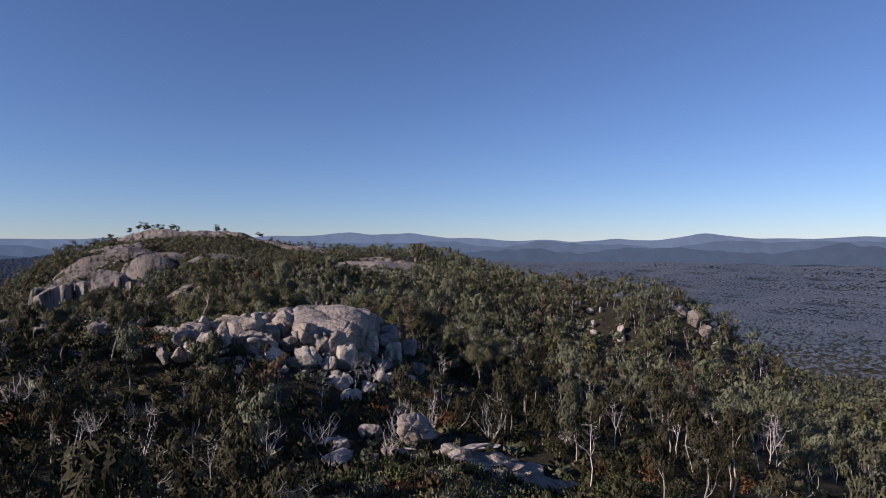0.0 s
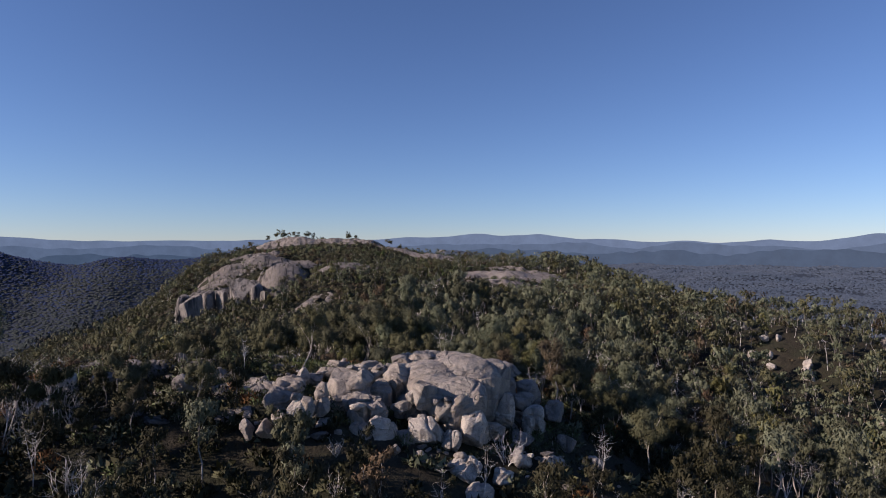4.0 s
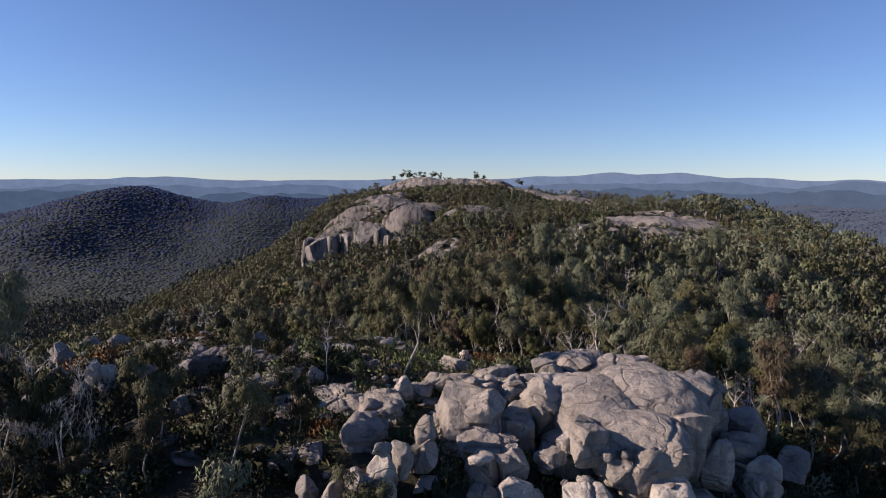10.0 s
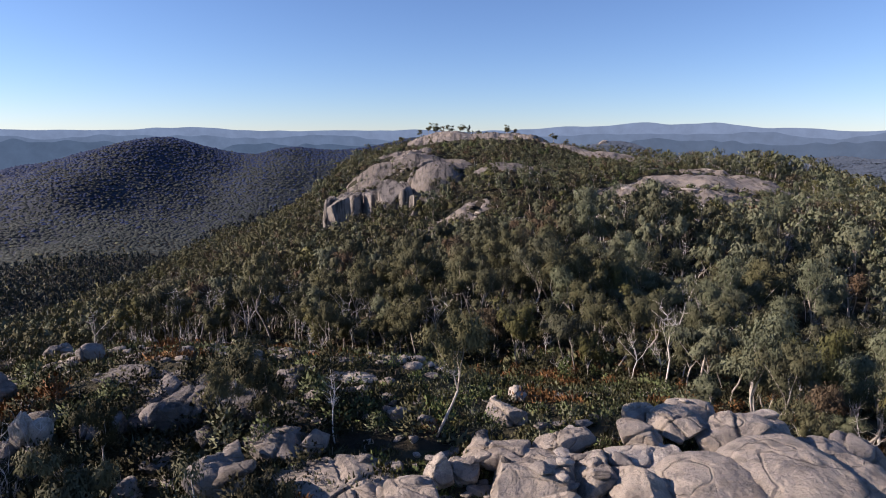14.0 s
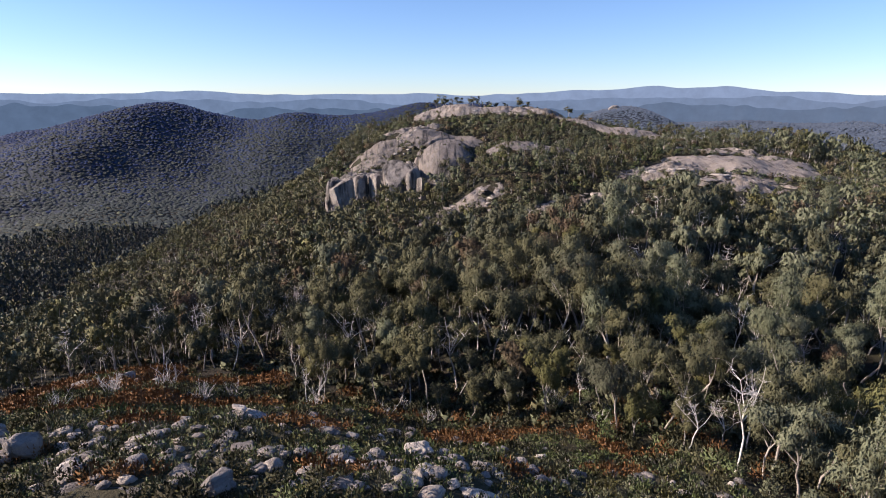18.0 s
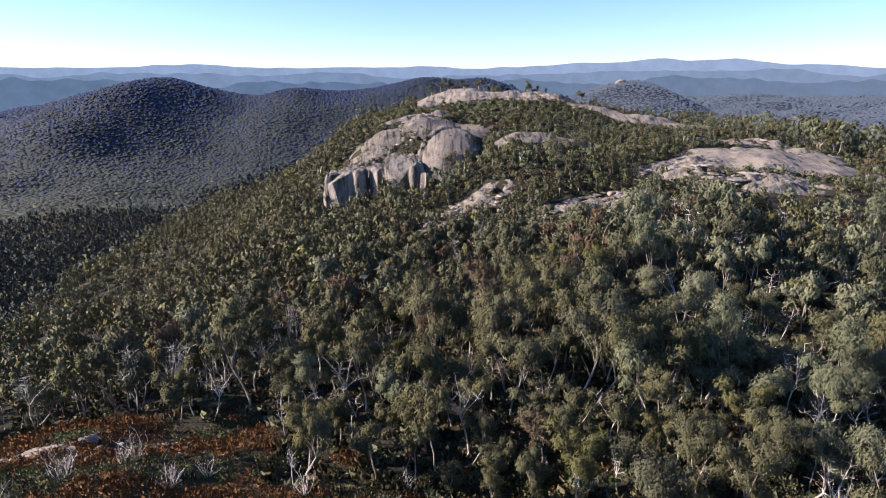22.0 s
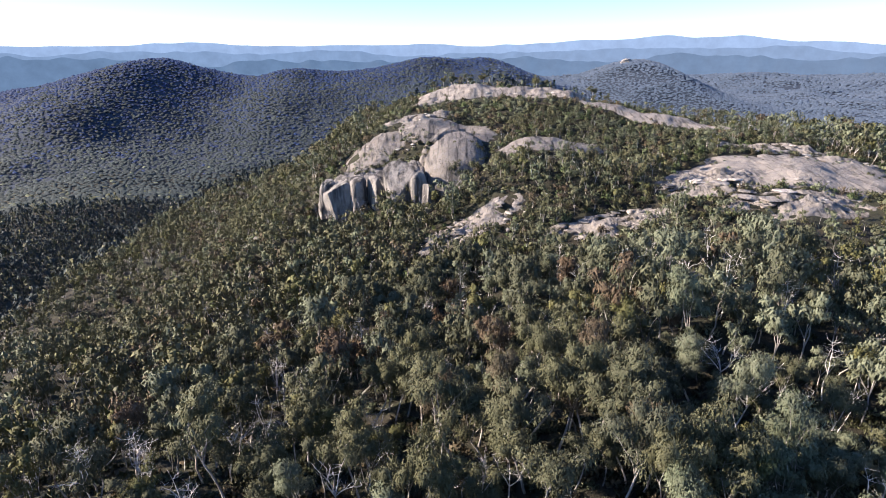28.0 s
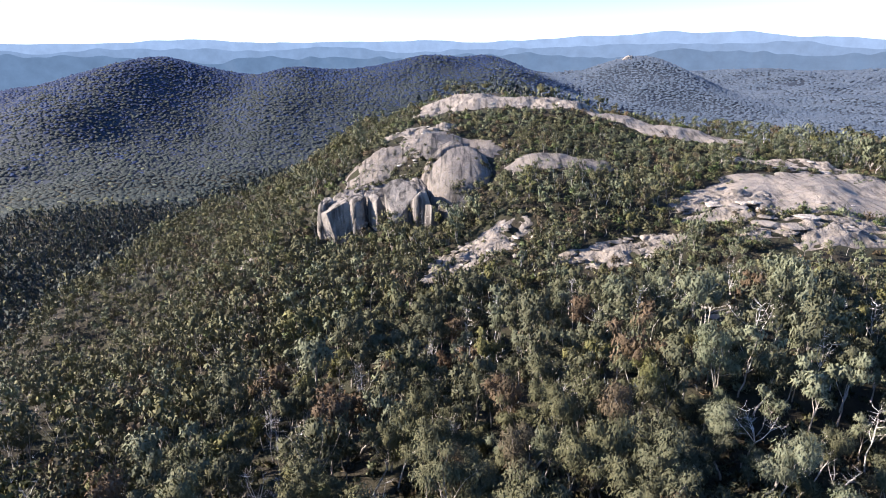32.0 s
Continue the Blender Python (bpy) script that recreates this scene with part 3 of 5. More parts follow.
# the gully and the foot
block(6.8, 111.0, -17.2, 2.5, 2.6, 2.2, 30, 4, 3.0)
block(8.7, 111.8, -15.9, 2.2, 2.4, 2.4, -20, 6, 3.0, GRANITE_PALE)
block(9.2, 113.6, -17.8, 6.6, 5.6, 3.2, 8, 24, 3.4, GRANITE_GREY, 3)
block(10.0, 108.2, -20.0, 5.2, 5.0, 4.8, -16, 8, 3.8, GRANITE_PALE, label="large pale angular boulder at the foot of the tor")
block(12.9, 106.6, -21.6, 2.6, 3.4, 4.0, 18, 6, 3.2, GRANITE_PALE)
block(7.0, 107.4, -20.4, 2.8, 3.0, 2.8, 26, 6, 3.6, GRANITE_GREY)
block(17.0, 109.0, -20.9, 6.0, 5.8, 6.2, -8, 4, 2.7, GRANITE_PALE, 2, label="large pale rounded boulder at the foot of the tor")
block(20.6, 110.2, -21.4, 3.4, 3.4, 3.6, 14, 4, 3.2)
block(24.0, 113.4, -19.2, 3.1, 3.4, 5.0, -14, 4, 3.2, GRANITE_PALE, label="pale upright granite boulder leaning on the tor")
block(29.7, 114.6, -21.8, 3.9, 3.6, 4.8, 12, 4, 2.8, GRANITE_PALE)
block(28.0, 113.2, -22.2, 2.0, 2.2, 3.0, -10, 0, 3.0, GRANITE_PALE)
block(28.6, 117.6, -19.6, 3.8, 3.8, 4.0, 8, 0, 2.8, GRANITE_GREY)
block(26.0, 120.6, -18.0, 4.8, 4.8, 5.0, -12, 0, 2.8, GRANITE_GREY)
block(31.4, 120.6, -19.0, 4.2, 4.2, 4.6, 20, 0, 2.8, GRANITE_GREY)
block(34.2, 117.0, -21.4, 3.6, 3.6, 3.6, 6, 0, 2.8, GRANITE_GREY)
block(25.4, 109.6, -23.0, 3.2, 3.2, 3.2, -16, 0, 3.2, GRANITE_GREY)
block(33.0, 110.6, -24.4, 3.2, 3.0, 3.0, 24, 0, 3.0, GRANITE_GREY)
# blocks and pillars on the slope beside the tor
block(-4.8, 111.0, -14.2, 2.2, 2.4, 3.0, 12, 4, 3.0)
block(-5.0, 109.6, -15.6, 2.8, 2.8, 2.6, -12, 4, 3.2)
block(-6.6, 108.0, -15.4, 2.0, 2.4, 3.4, 20, 0, 3.2)
block(-8.5, 105.9, -16.0, 2.8, 3.0, 5.6, -8, 0, 3.2, GRANITE_PALE, label="pale upright pillar of granite")
block(-10.4, 105.4, -16.2, 2.2, 2.6, 3.8, 14, 0, 3.2, GRANITE_PALE, label="pale upright pillar of granite")
block(-12.2, 105.4, -17.2, 2.1, 2.4, 2.8, -20, 0, 3.2)
block(-14.4, 106.2, -17.2, 2.0, 2.2, 2.6, 10, 0, 3.0, GRANITE_GREY)
block(-10.9, 114.6, -16.2, 5.4, 5.2, 4.4, 6, 4, 2.8, GRANITE_GREY)
block(-16.0, 112.6, -17.4, 5.4, 4.8, 3.6, -8, 10, 3.2, GRANITE_GREY, 2)
block(-14.8, 121.4, -16.0, 15.8, 9.4, 3.6, 4, 10, 3.0, GRANITE, 3, label="long low slab of pinkish granite beside the tor")
block(-9.0, 119.4, -15.6, 6.6, 6.0, 3.4, -14, 12, 3.0, GRANITE, 2)
block(-6.7, 123.2, -14.4, 2.4, 2.4, 3.2, 10, 0, 3.0, GRANITE_PALE)
block(-4.8, 123.6, -15.0, 2.6, 2.4, 2.0, -16, 0, 3.2)
block(-23.5, 122.8, -14.4, 4.6, 4.2, 3.6, 8, 6, 3.8, GRANITE_GREY, 2)
block(-20.4, 127.2, -14.6, 6.6, 4.4, 3.2, -6, 4, 3.0, GRANITE_GREY, 2)
block(-17.1, 127.4, -14.4, 2.6, 2.6, 2.8, 16, 0, 3.0, GRANITE_GREY)
block(-30.0, 133.8, -14.4, 7.0, 5.6, 3.4, 6, 6, 3.4, GRANITE_DARK, 3, label="dark layered granite ledge in the heath")
block(-23.4, 134.8, -14.8, 9.8, 5.4, 2.8, -4, 6, 3.4, GRANITE_DARK, 3, label="dark layered granite ledge in the heath")
block(-42.6, 129.2, -13.9, 2.0, 2.0, 4.2, 14, 0, 3.0, GRANITE_PALE, label="tall pale split boulder among dead shrubs")
block(-41.2, 129.6, -14.6, 1.6, 1.8, 3.0, -10, 0, 3.0, GRANITE_PALE)
block(-37.5, 131.5, -14.8, 4.2, 3.6, 2.6, 8, 0, 3.2, GRANITE_DARK, 2)
block(-48.0, 131.6, -15.2, 3.0, 2.8, 3.0, -6, 0, 3.0, GRANITE_GREY)
boulder(-0.1, 133.0, -15.0, 4.2, 2.2)
boulder(2.0, 139.6, -16.0, 2.4, 2.4, GRANITE_PALE, label="white rounded boulder standing in heath")
boulder(-0.8, 138.0, -15.7, 1.4, 1.2, GRANITE_PALE)
boulder(-52.5, 139.0, -14.4, 4.0, 3.0, GRANITE_GREY)
boulder(-30.2, 121.6, -15.6, 2.4, 2.4, GRANITE_GREY)
slab(-31, 137, 5.0, 7.0, 10, 0.5, GRANITE_DARK, 61, label="dark stepped slab of granite in the heath", rough=0.7)
slab(-40, 144, 6.2, 4.6, 0, 0.8, GRANITE_DARK, 62, rough=0.8)
slab(-35, 140.5, 3.9, 2.6, 0, 0.6, GRANITE_GREY, 63, rough=0.5)
slab(-15.6, 142.5, 2.4, 1.6, 0, 0.5, GRANITE_PALE, 64, rough=0.3)
slab(-4.5, 149, 2.6, 1.7, 0, 0.5, GRANITE_PALE, 65, rough=0.3)
slab(-62, 213, 7, 2.6, 14, 0.6, GRANITE, 66, rough=0.8)
slab(-80, 208, 8, 2.6, 12, 0.6, GRANITE, 67, rough=0.8)
slab(-36, 178, 3.0, 2.0, 0, 0.5, GRANITE_PALE, 68, rough=0.4)
boulder(-28.4, 147.0, -14.6, 3.4, 2.0, GRANITE_GREY)
boulder(-60.7, 163.0, -19.4, 4.2, 2.6, GRANITE_GREY)
boulder(-54.0, 159.0, -18.2, 4.0, 3.0, GRANITE_GREY)
boulder(-71, 211.0, h1(-71, 211) + 0.6, 3.4, 2.0, label="rounded granite boulder in rusty heath", group="rocks of the heath")
boulder(-11.0, 161.0, -20.0, 3.2, 1.5, GRANITE_PALE)
# a ledge before the tor
slab(21, 69, 15, 4.5, -14, 0.5, GRANITE, 69, label="low broken shelf of tan granite in the bush", rough=0.8)
boulder(17.5, 77.5, -26.6, 6.4, 4.6, GRANITE, label="tan granite boulder on a ledge in the bush", group="ledge rocks")
for x, y, z, wide, tall, mat in ((6.2, 81, -27.6, 4.6, 1.9, GRANITE_PALE), (5.0, 75.5, -27.6, 4.4, 1.4, GRANITE_PALE), (13, 85, -27.6, 3.6, 2, GRANITE_PALE),
                                 (11.1, 72, -27, 4.2, 1.6, GRANITE), (18.5, 69, -27, 5, 1.6, GRANITE), (24, 68, -28.8, 6, 1.8, GRANITE), (31, 68, -31.6, 4.6, 1.6, GRANITE), (-7.8, 67, -25.4, 3, 1.6, GRANITE_GREY)):
    boulder(x, y, z, wide, tall, mat, label="low flat granite rock on a ledge in the bush", boxy=3.4, joints=1, group="ledge rocks")
for x, y, z, wide, tall in ((13.6, 100.5, -23.6, 5.2, 3.6), (23, 104, -24.4, 3.5, 2.6), (28.1, 104.6, -25.2, 4, 2.4), (35.7, 106, -26.6, 3.7, 2.2), (-3.3, 103, -20.9, 1.7, 1.6), (18.8, 100.3, -25, 3.3, 2.6), (13.8, 96.3, -25, 3.9, 2.2)):
    boulder(x, y, z, wide, tall, GRANITE_PALE, label="pale granite boulder below the tor")
# rocks on the spur
OUTCROPS = [(190, 251, 4), (194, 247, 5), (184, 226, 5), (187, 222, 4), (171, 218, 6), (175, 214, 5), (181, 202, 6), (177, 198, 7), (171, 209, 5), (219, 200, 10), (221, 194, 12), (218, 186, 9), (215, 177, 6),
            (178, 171, 5), (181, 149, 6), (185, 147, 4), (180, 143, 5), (221, 147, 9), (226, 143, 7), (204, 262, 4), (235, 180, 8)]
for x, y, wide in OUTCROPS:
    boulder(x, y, h1(x, y) + wide * 0.3, wide * 0.7, wide * 0.75, GRANITE_WORN if wide > 7 else GRANITE_PALE, label="pale granite outcrop on the wooded spur", group="outcrops of the spur")

# loose rocks: many on few shapes
LOOSE = [rock_mesh("loose_rock", (1, 0.8, 0.62), 3, 300 + i, m, 4.5, 16, 0.13, 0.25) for i, m in enumerate([GRANITE, GRANITE_GREY, GRANITE_PALE, GRANITE_DARK, GRANITE_GREY, GRANITE])]


def tor_top():
    """The built rocks as one surface, to set smaller rocks on."""
    v, f, n = [], [], 0
    for ob in list(bpy.data.objects):
        if ob.type == "MESH" and ob.name.split(".")[0] in ("granite_boulder", "bedrock") and abs(ob.matrix_world.translation.x - 10) < 40 and ob.matrix_world.translation.y < 140:
            v += [ob.matrix_world @ q.co for q in ob.data.vertices]
            f += [[i + n for i in q.vertices] for q in ob.data.polygons]
            n = len(v)
    return BVHTree.FromPolygons(v, f)


TOR = tor_top()


def on_rock(x, y):
    where = TOR.ray_cast(Vector((x, y, 30)), Vector((0, 0, -1)))[0]
    return max(h1(x, y), where.z if where else -999) + 0.9 * float(on_slab(np.array(x), np.array(y), 0.8))


def loose(count, cx, cy, rx, ry, small, large, seed, group, label, flat=1.0, kinds=(0, 1, 2, 3, 4, 5)):
    r = np.random.default_rng(seed)
    for _ in range(count):
        a, q = r.uniform(0, 2 * math.pi), math.sqrt(r.uniform(0, 1))
        x, y, s = cx + rx * q * math.cos(a), cy + ry * q * math.sin(a), small * (large / small) ** (r.uniform() ** 1.6)
        ob = new("loose_rock", LOOSE[kinds[r.integers(len(kinds))]])
        ob.matrix_world = pose(x, y, on_rock(x, y) + s * 0.12 * flat, *r.uniform(-16, 16, 2), r.uniform(0, 360)) @ Matrix.Diagonal((s, s * r.uniform(0.8, 1.1), s * flat * r.uniform(0.5, 1.0), 1))
        tagged(ob, label, "rock", group)


loose(52, 10, 105.5, 24, 4.5, 0.4, 1.4, 71, "rocks of the tor", "angular granite rock fallen at the foot of the tor")
loose(22, 0, 124, 9, 5, 0.5, 1.4, 77, "rocks of the tor", "broken granite block lying on the tor", 0.7)
loose(20, 14, 132, 15, 3, 0.6, 1.6, 83, "rocks of the tor", "broken granite block lying on the tor", 0.6)
loose(100, -26, 128, 25, 16, 0.5, 2.3, 72, "rocks of the saddle", "grey weathered rock half sunk in heath", 0.8, (1, 3, 4))
loose(56, -24, 158, 46, 26, 0.5, 1.9, 73, "rocks of the heath", "pale weathered rock half sunk in heath", 0.6)
loose(14, -70, 211, 20, 5, 0.4, 1.6, 74, "rocks of the heath", "pale weathered rock half sunk in heath", 0.6)
loose(22, 18, 70, 18, 7, 0.6, 2.6, 75, "ledge rocks", "flat pale rock on a ledge in the bush", 0.4, (0, 2, 5))
loose(9, 28, 102, 14, 5, 0.4, 1.3, 76, "rocks of the tor", "angular granite rock fallen at the foot of the tor")


def strewn(name, label, *fields):
    """Broken sheets and blocks over the far slabs, as one mesh."""
    r = np.random.default_rng(78)
    vs, fs, ms, n = [], [], [], 0
    shapes = [(np.array([q.co[:] for q in me.vertices]), np.array([q.vertices[:] for q in me.polygons])) for me in LOOSE]
    for count, cx, cy, rx, ry, small, large, flat in fields:
        for _ in range(count):
            a, q, k, t = r.uniform(0, 2 * math.pi), math.sqrt(r.uniform(0, 1)), r.integers(len(shapes)), r.uniform(0, 6.28)
            x, y, size = cx + rx * q * math.cos(a), cy + ry * q * math.sin(a), small * (large / small) ** (r.uniform() ** 1.6)
            v = shapes[k][0] * (size, size * r.uniform(0.6, 1.1), size * flat * r.uniform(0.5, 1.0))
            z = on_rock(x, y) + size * 0.12 * flat
            vs.append(np.stack([v[:, 0] * math.cos(t) - v[:, 1] * math.sin(t) + x, v[:, 0] * math.sin(t) + v[:, 1] * math.cos(t) + y, v[:, 2] + z], -1))
            fs.append(shapes[k][1] + n)
            ms.append(np.full(len(fs[-1]), r.choice([0, 0, 0, 1, 2])))
            n += len(v)
    return tagged(new(name, mesh_of(name, np.concatenate(vs), np.concatenate(fs), [GRANITE_WORN, GRANITE_GREY, GRANITE_PALE], np.concatenate(ms), True)), label, "stones", kind="stuff")


strewn("broken_sheets", "flat broken sheets and blocks of pale granite over the slabs", (80, 106, 370, 32, 24, 1.6, 5.4, 0.28), (50, 44, 521, 40, 11, 1.0, 3.6, 0.55), (30, 3, 378, 20, 8, 1.0, 3.6, 0.35),
       (30, 56, 361, 22, 8, 1.0, 3.4, 0.4), (30, -24, 478, 20, 9, 1.2, 4.0, 0.4), (26, 158, 426, 30, 7, 1.2, 4.0, 0.4))


def rubble(name, spots, label):
    """Small stones, too many to tell apart, as one mesh."""
    r = np.random.default_rng(79)
    vs, fs, ms, n = [], [], [], 0
    SMALL = [rock_mesh("stone", (1, 0.8, 0.62), 2, 330 + i, GRANITE, 4.5, 14, 0.12) for i in range(6)]
    shapes = [(np.array([q.co[:] for q in me.vertices]), np.array([q.vertices[:] for q in me.polygons])) for me in SMALL]
    for count, cx, cy, rx, ry, small, large in spots:
        for _ in range(count):
            a, q, k = r.uniform(0, 2 * math.pi), math.sqrt(r.uniform(0, 1)), r.integers(6)
            x, y, s, t = cx + rx * q * math.cos(a), cy + ry * q * math.sin(a), r.uniform(small, large), r.uniform(0, 6.28)
            v, f = shapes[k]
            v = v * (s, s, s * r.uniform(0.4, 0.9))
            vs.append(np.stack([v[:, 0] * math.cos(t) - v[:, 1] * math.sin(t) + x, v[:, 0] * math.sin(t) + v[:, 1] * math.cos(t) + y, v[:, 2] + h1(x, y) + 0.1 * s], -1))
            fs.append(f + n)
            ms.append(np.full(len(f), (0, 1, 1, 2, 1, 0)[k]))
            n += len(v)
    ob = new(name, mesh_of(name, np.concatenate(vs), np.concatenate(fs), [GRANITE, GRANITE_GREY, GRANITE_PALE], np.concatenate(ms), True))
    return tagged(ob, label, "stones", kind="stuff")


rubble("rubble", ((95, 50, 526, 58, 16, 0.7, 2.4), (20, 112, 366, 36, 22, 0.5, 1.4), (25, 172, 410, 28, 8, 0.8, 2.4), (90, -24, 123, 26, 14, 0.2, 0.8), (240, -22, 160, 50, 26, 0.3, 1.2), (90, -14, 154, 14, 7, 0.4, 1.4), (60, -45, 158, 16, 10, 0.4, 1.5), (90, 10, 112, 28, 12, 0.2, 0.6),
                  (50, -70, 210, 22, 6, 0.2, 0.7), (34, 4, 377, 22, 9, 0.6, 2.2), (34, 54, 360, 22, 8, 0.6, 2.2), (16, -42, 452, 22, 9, 0.7, 2.0)), "broken pale stones over bare ground")
boulder(680, 2465, h1(680, 2465) + 4, 44, 26, GRANITE_GREY, 0, 0.8, 1, label="pale rocky knob on a far wooded hill", group="far outcrops")


# ---- trees ----
def tube(points, radii, sides):
    """A tapered, bent branch."""
    p, v = np.asarray(points, float), []
    for i in range(len(p)):
        d = p[min(i + 1, len(p) - 1)] - p[max(i - 1, 0)]
        d /= np.linalg.norm(d) + 1e-9
        a = np.cross(d, (0.3, 0.9, 0.1))
        a /= np.linalg.norm(a) + 1e-9
        b = np.cross(d, a)
        for s in range(sides):
            t = 2 * math.pi * s / sides
            v.append(p[i] + radii[i] * (a * math.cos(t) + b * math.sin(t)))
    f = []
    for i in range(len(p) - 1):
        for s in range(sides):
            a, b, c, d = i * sides + s, i * sides + (s + 1) % sides, (i + 1) * sides + (s + 1) % sides, (i + 1) * sides + s
            f += [(a, b, c), (a, c, d)]
    return np.array(v), np.array(f)


def joined(pieces):
    v, f, n = [], [], 0
    for pv, pf in pieces:
        v.append(pv)
        f.append(pf + n)
        n += len(pv)
    return np.concatenate(v), np.concatenate(f)


def leafage(c, out, a, b, soft):
    """One triangle a leaf, its face turned outwards; gives points, faces and shading normals."""
    n = len(c)
    flip = np.einsum("ij,ij->i", np.cross(a + b, a - b), out) > 0
    b = np.where(flip[:, None], -b, b)
    v = np.stack([c - a + b, c + a, c - a - b], 1)
    flat = np.cross(v[:, 1] - v[:, 0], v[:, 2] - v[:, 0])
    flat /= np.linalg.norm(flat, axis=1, keepdims=True) + 1e-9
    flat *= np.where(np.einsum("ij,ij->i", flat, out) < 0, -1, 1)[:, None]
    turned = np.einsum("ij,ij->i", np.cross(v[:, 1] - v[:, 0], v[:, 2] - v[:, 0]), out) < 0
    v[turned] = v[turned][:, ::-1]
    nrm = out * soft + flat * (1 - soft)
    nrm /= np.linalg.norm(nrm, axis=1, keepdims=True) + 1e-9
    return v.reshape(-1, 3), np.arange(3 * n).reshape(n, 3), np.repeat(nrm, 3, 0)


def bough(r, start, way, length, bends, lift):
    pts, p, d = [np.array(start)], np.array(start, float), np.array(way, float)
    for _ in range(bends):
        d = d + r.normal(0, 0.22, 3) + (0, 0, lift)
        d /= np.linalg.norm(d)
        p = p + d * length / bends
        pts.append(p)
    return pts


def gum_tree(seed, tall, spread, leaves, leaf, detail, dead=False, bushy=False):
    """Trunk and limbs, and the sprays of leaves at their ends. detail 2: near, 1: middle, 0: far."""
    r = np.random.default_rng(seed)
    sides = (3, 4, 6)[detail]
    wood, ends = [], []
    tall = tall * 1.25
    fork = tall * r.uniform(0.34, 0.52)
    if bushy:
        fork = tall * r.uniform(0.15, 0.25)
    lean = r.normal(0, 0.08, 2)
    stem = bough(r, (0, 0, -0.6), (lean[0], lean[1], 1), fork + 0.6, (2, 3, 4)[detail], 0.3)
    thick = tall * (0.0112 if not dead else 0.0088)
    wood.append(tube(stem, np.linspace(thick * 1.25, thick * 0.85, len(stem)), sides))
    limbs = r.integers(3, 5) if detail else 4 if bushy else 2
    for i in range(limbs):
        a = 2 * math.pi * (i + r.uniform(-0.3, 0.3)) / limbs
        out = spread / tall * r.uniform(0.25, 1.2) * (1.5 if dead else 1)
        long = (tall - fork) * (1.0 if i == 0 else r.uniform(0.55, 1.0))
        limb = bough(r, stem[-1], (math.cos(a) * out, math.sin(a) * out, 0.9), long, (2, 3, 4)[detail], 0.16)
        wood.append(tube(limb, np.linspace(thick * 0.66, thick * 0.16, len(limb)), sides))
        ends.append(limb[-1])
        if detail == 0:
            ends.append(limb[1] + r.normal(0, 0.5, 3))
        for _ in range((1, 3, 4)[detail] + (4 if dead else 0)):
            k = r.integers(1, len(limb))
            b = r.uniform(0, 2 * math.pi)
            twig = bough(r, limb[k], (math.cos(b), math.sin(b), r.uniform(0.0, 0.8)), tall * r.uniform(0.08, 0.19), 2 if detail < 2 else 3, 0.12)
            if not bushy:
                wood.append(tube(twig, np.linspace(thick * 0.3, thick * 0.07, len(twig)), 3))
            ends.append(twig[-1])
            if dead and detail:
                b = r.uniform(0, 2 * math.pi)
                tw = bough(r, twig[1], (math.cos(b), math.sin(b), 0.6), tall * r.uniform(0.08, 0.15), 2, 0.1)
                wood.append(tube(tw, np.linspace(thick * 0.16, thick * 0.05, 3), 3))
    if dead:
        return joined(wood), None
    per = max(3, leaves // len(ends))
    sprays = []
    for e in ends:
        big = tall * r.uniform(0.075, 0.14) * (1.25 if bushy else 1)
        n = max(3, int(per * r.uniform(0.6, 1.4)))
        u = r.normal(size=(n, 3))
        u /= np.linalg.norm(u, axis=1, keepdims=True)
        c = e + u * (big * r.uniform(0.35, 1.0, (n, 1))) * (1.1, 1.1, 0.9)
        face = u + r.normal(0, 0.38, (n, 3)) + (0, 0, 0.25)
        along = r.normal(0, 0.42, (n, 3)) + u * 0.35 - (0, 0, 0.9)
        along /= np.linalg.norm(along, axis=1, keepdims=True)
        side = np.cross(along, face)
        side /= np.linalg.norm(side, axis=1, keepdims=True)
        size = leaf * r.uniform(0.6, 1.35, (n, 1))
        a, b = along * size * (0.6, 0.68, 0.7)[detail], side * size * (0.34, 0.21, 0.18)[detail]
        out = u + 0.5 * (c - (0, 0, tall * 0.62)) / (tall * 0.3)
        out /= np.linalg.norm(out, axis=1, keepdims=True)
        sprays.append(leafage(c, out, a, b, (0.85, 0.75, 0.7)[detail]))
    v, f = joined([q[:2] for q in sprays])
    return joined(wood), (v, f, np.concatenate([q[2] for q in sprays]))


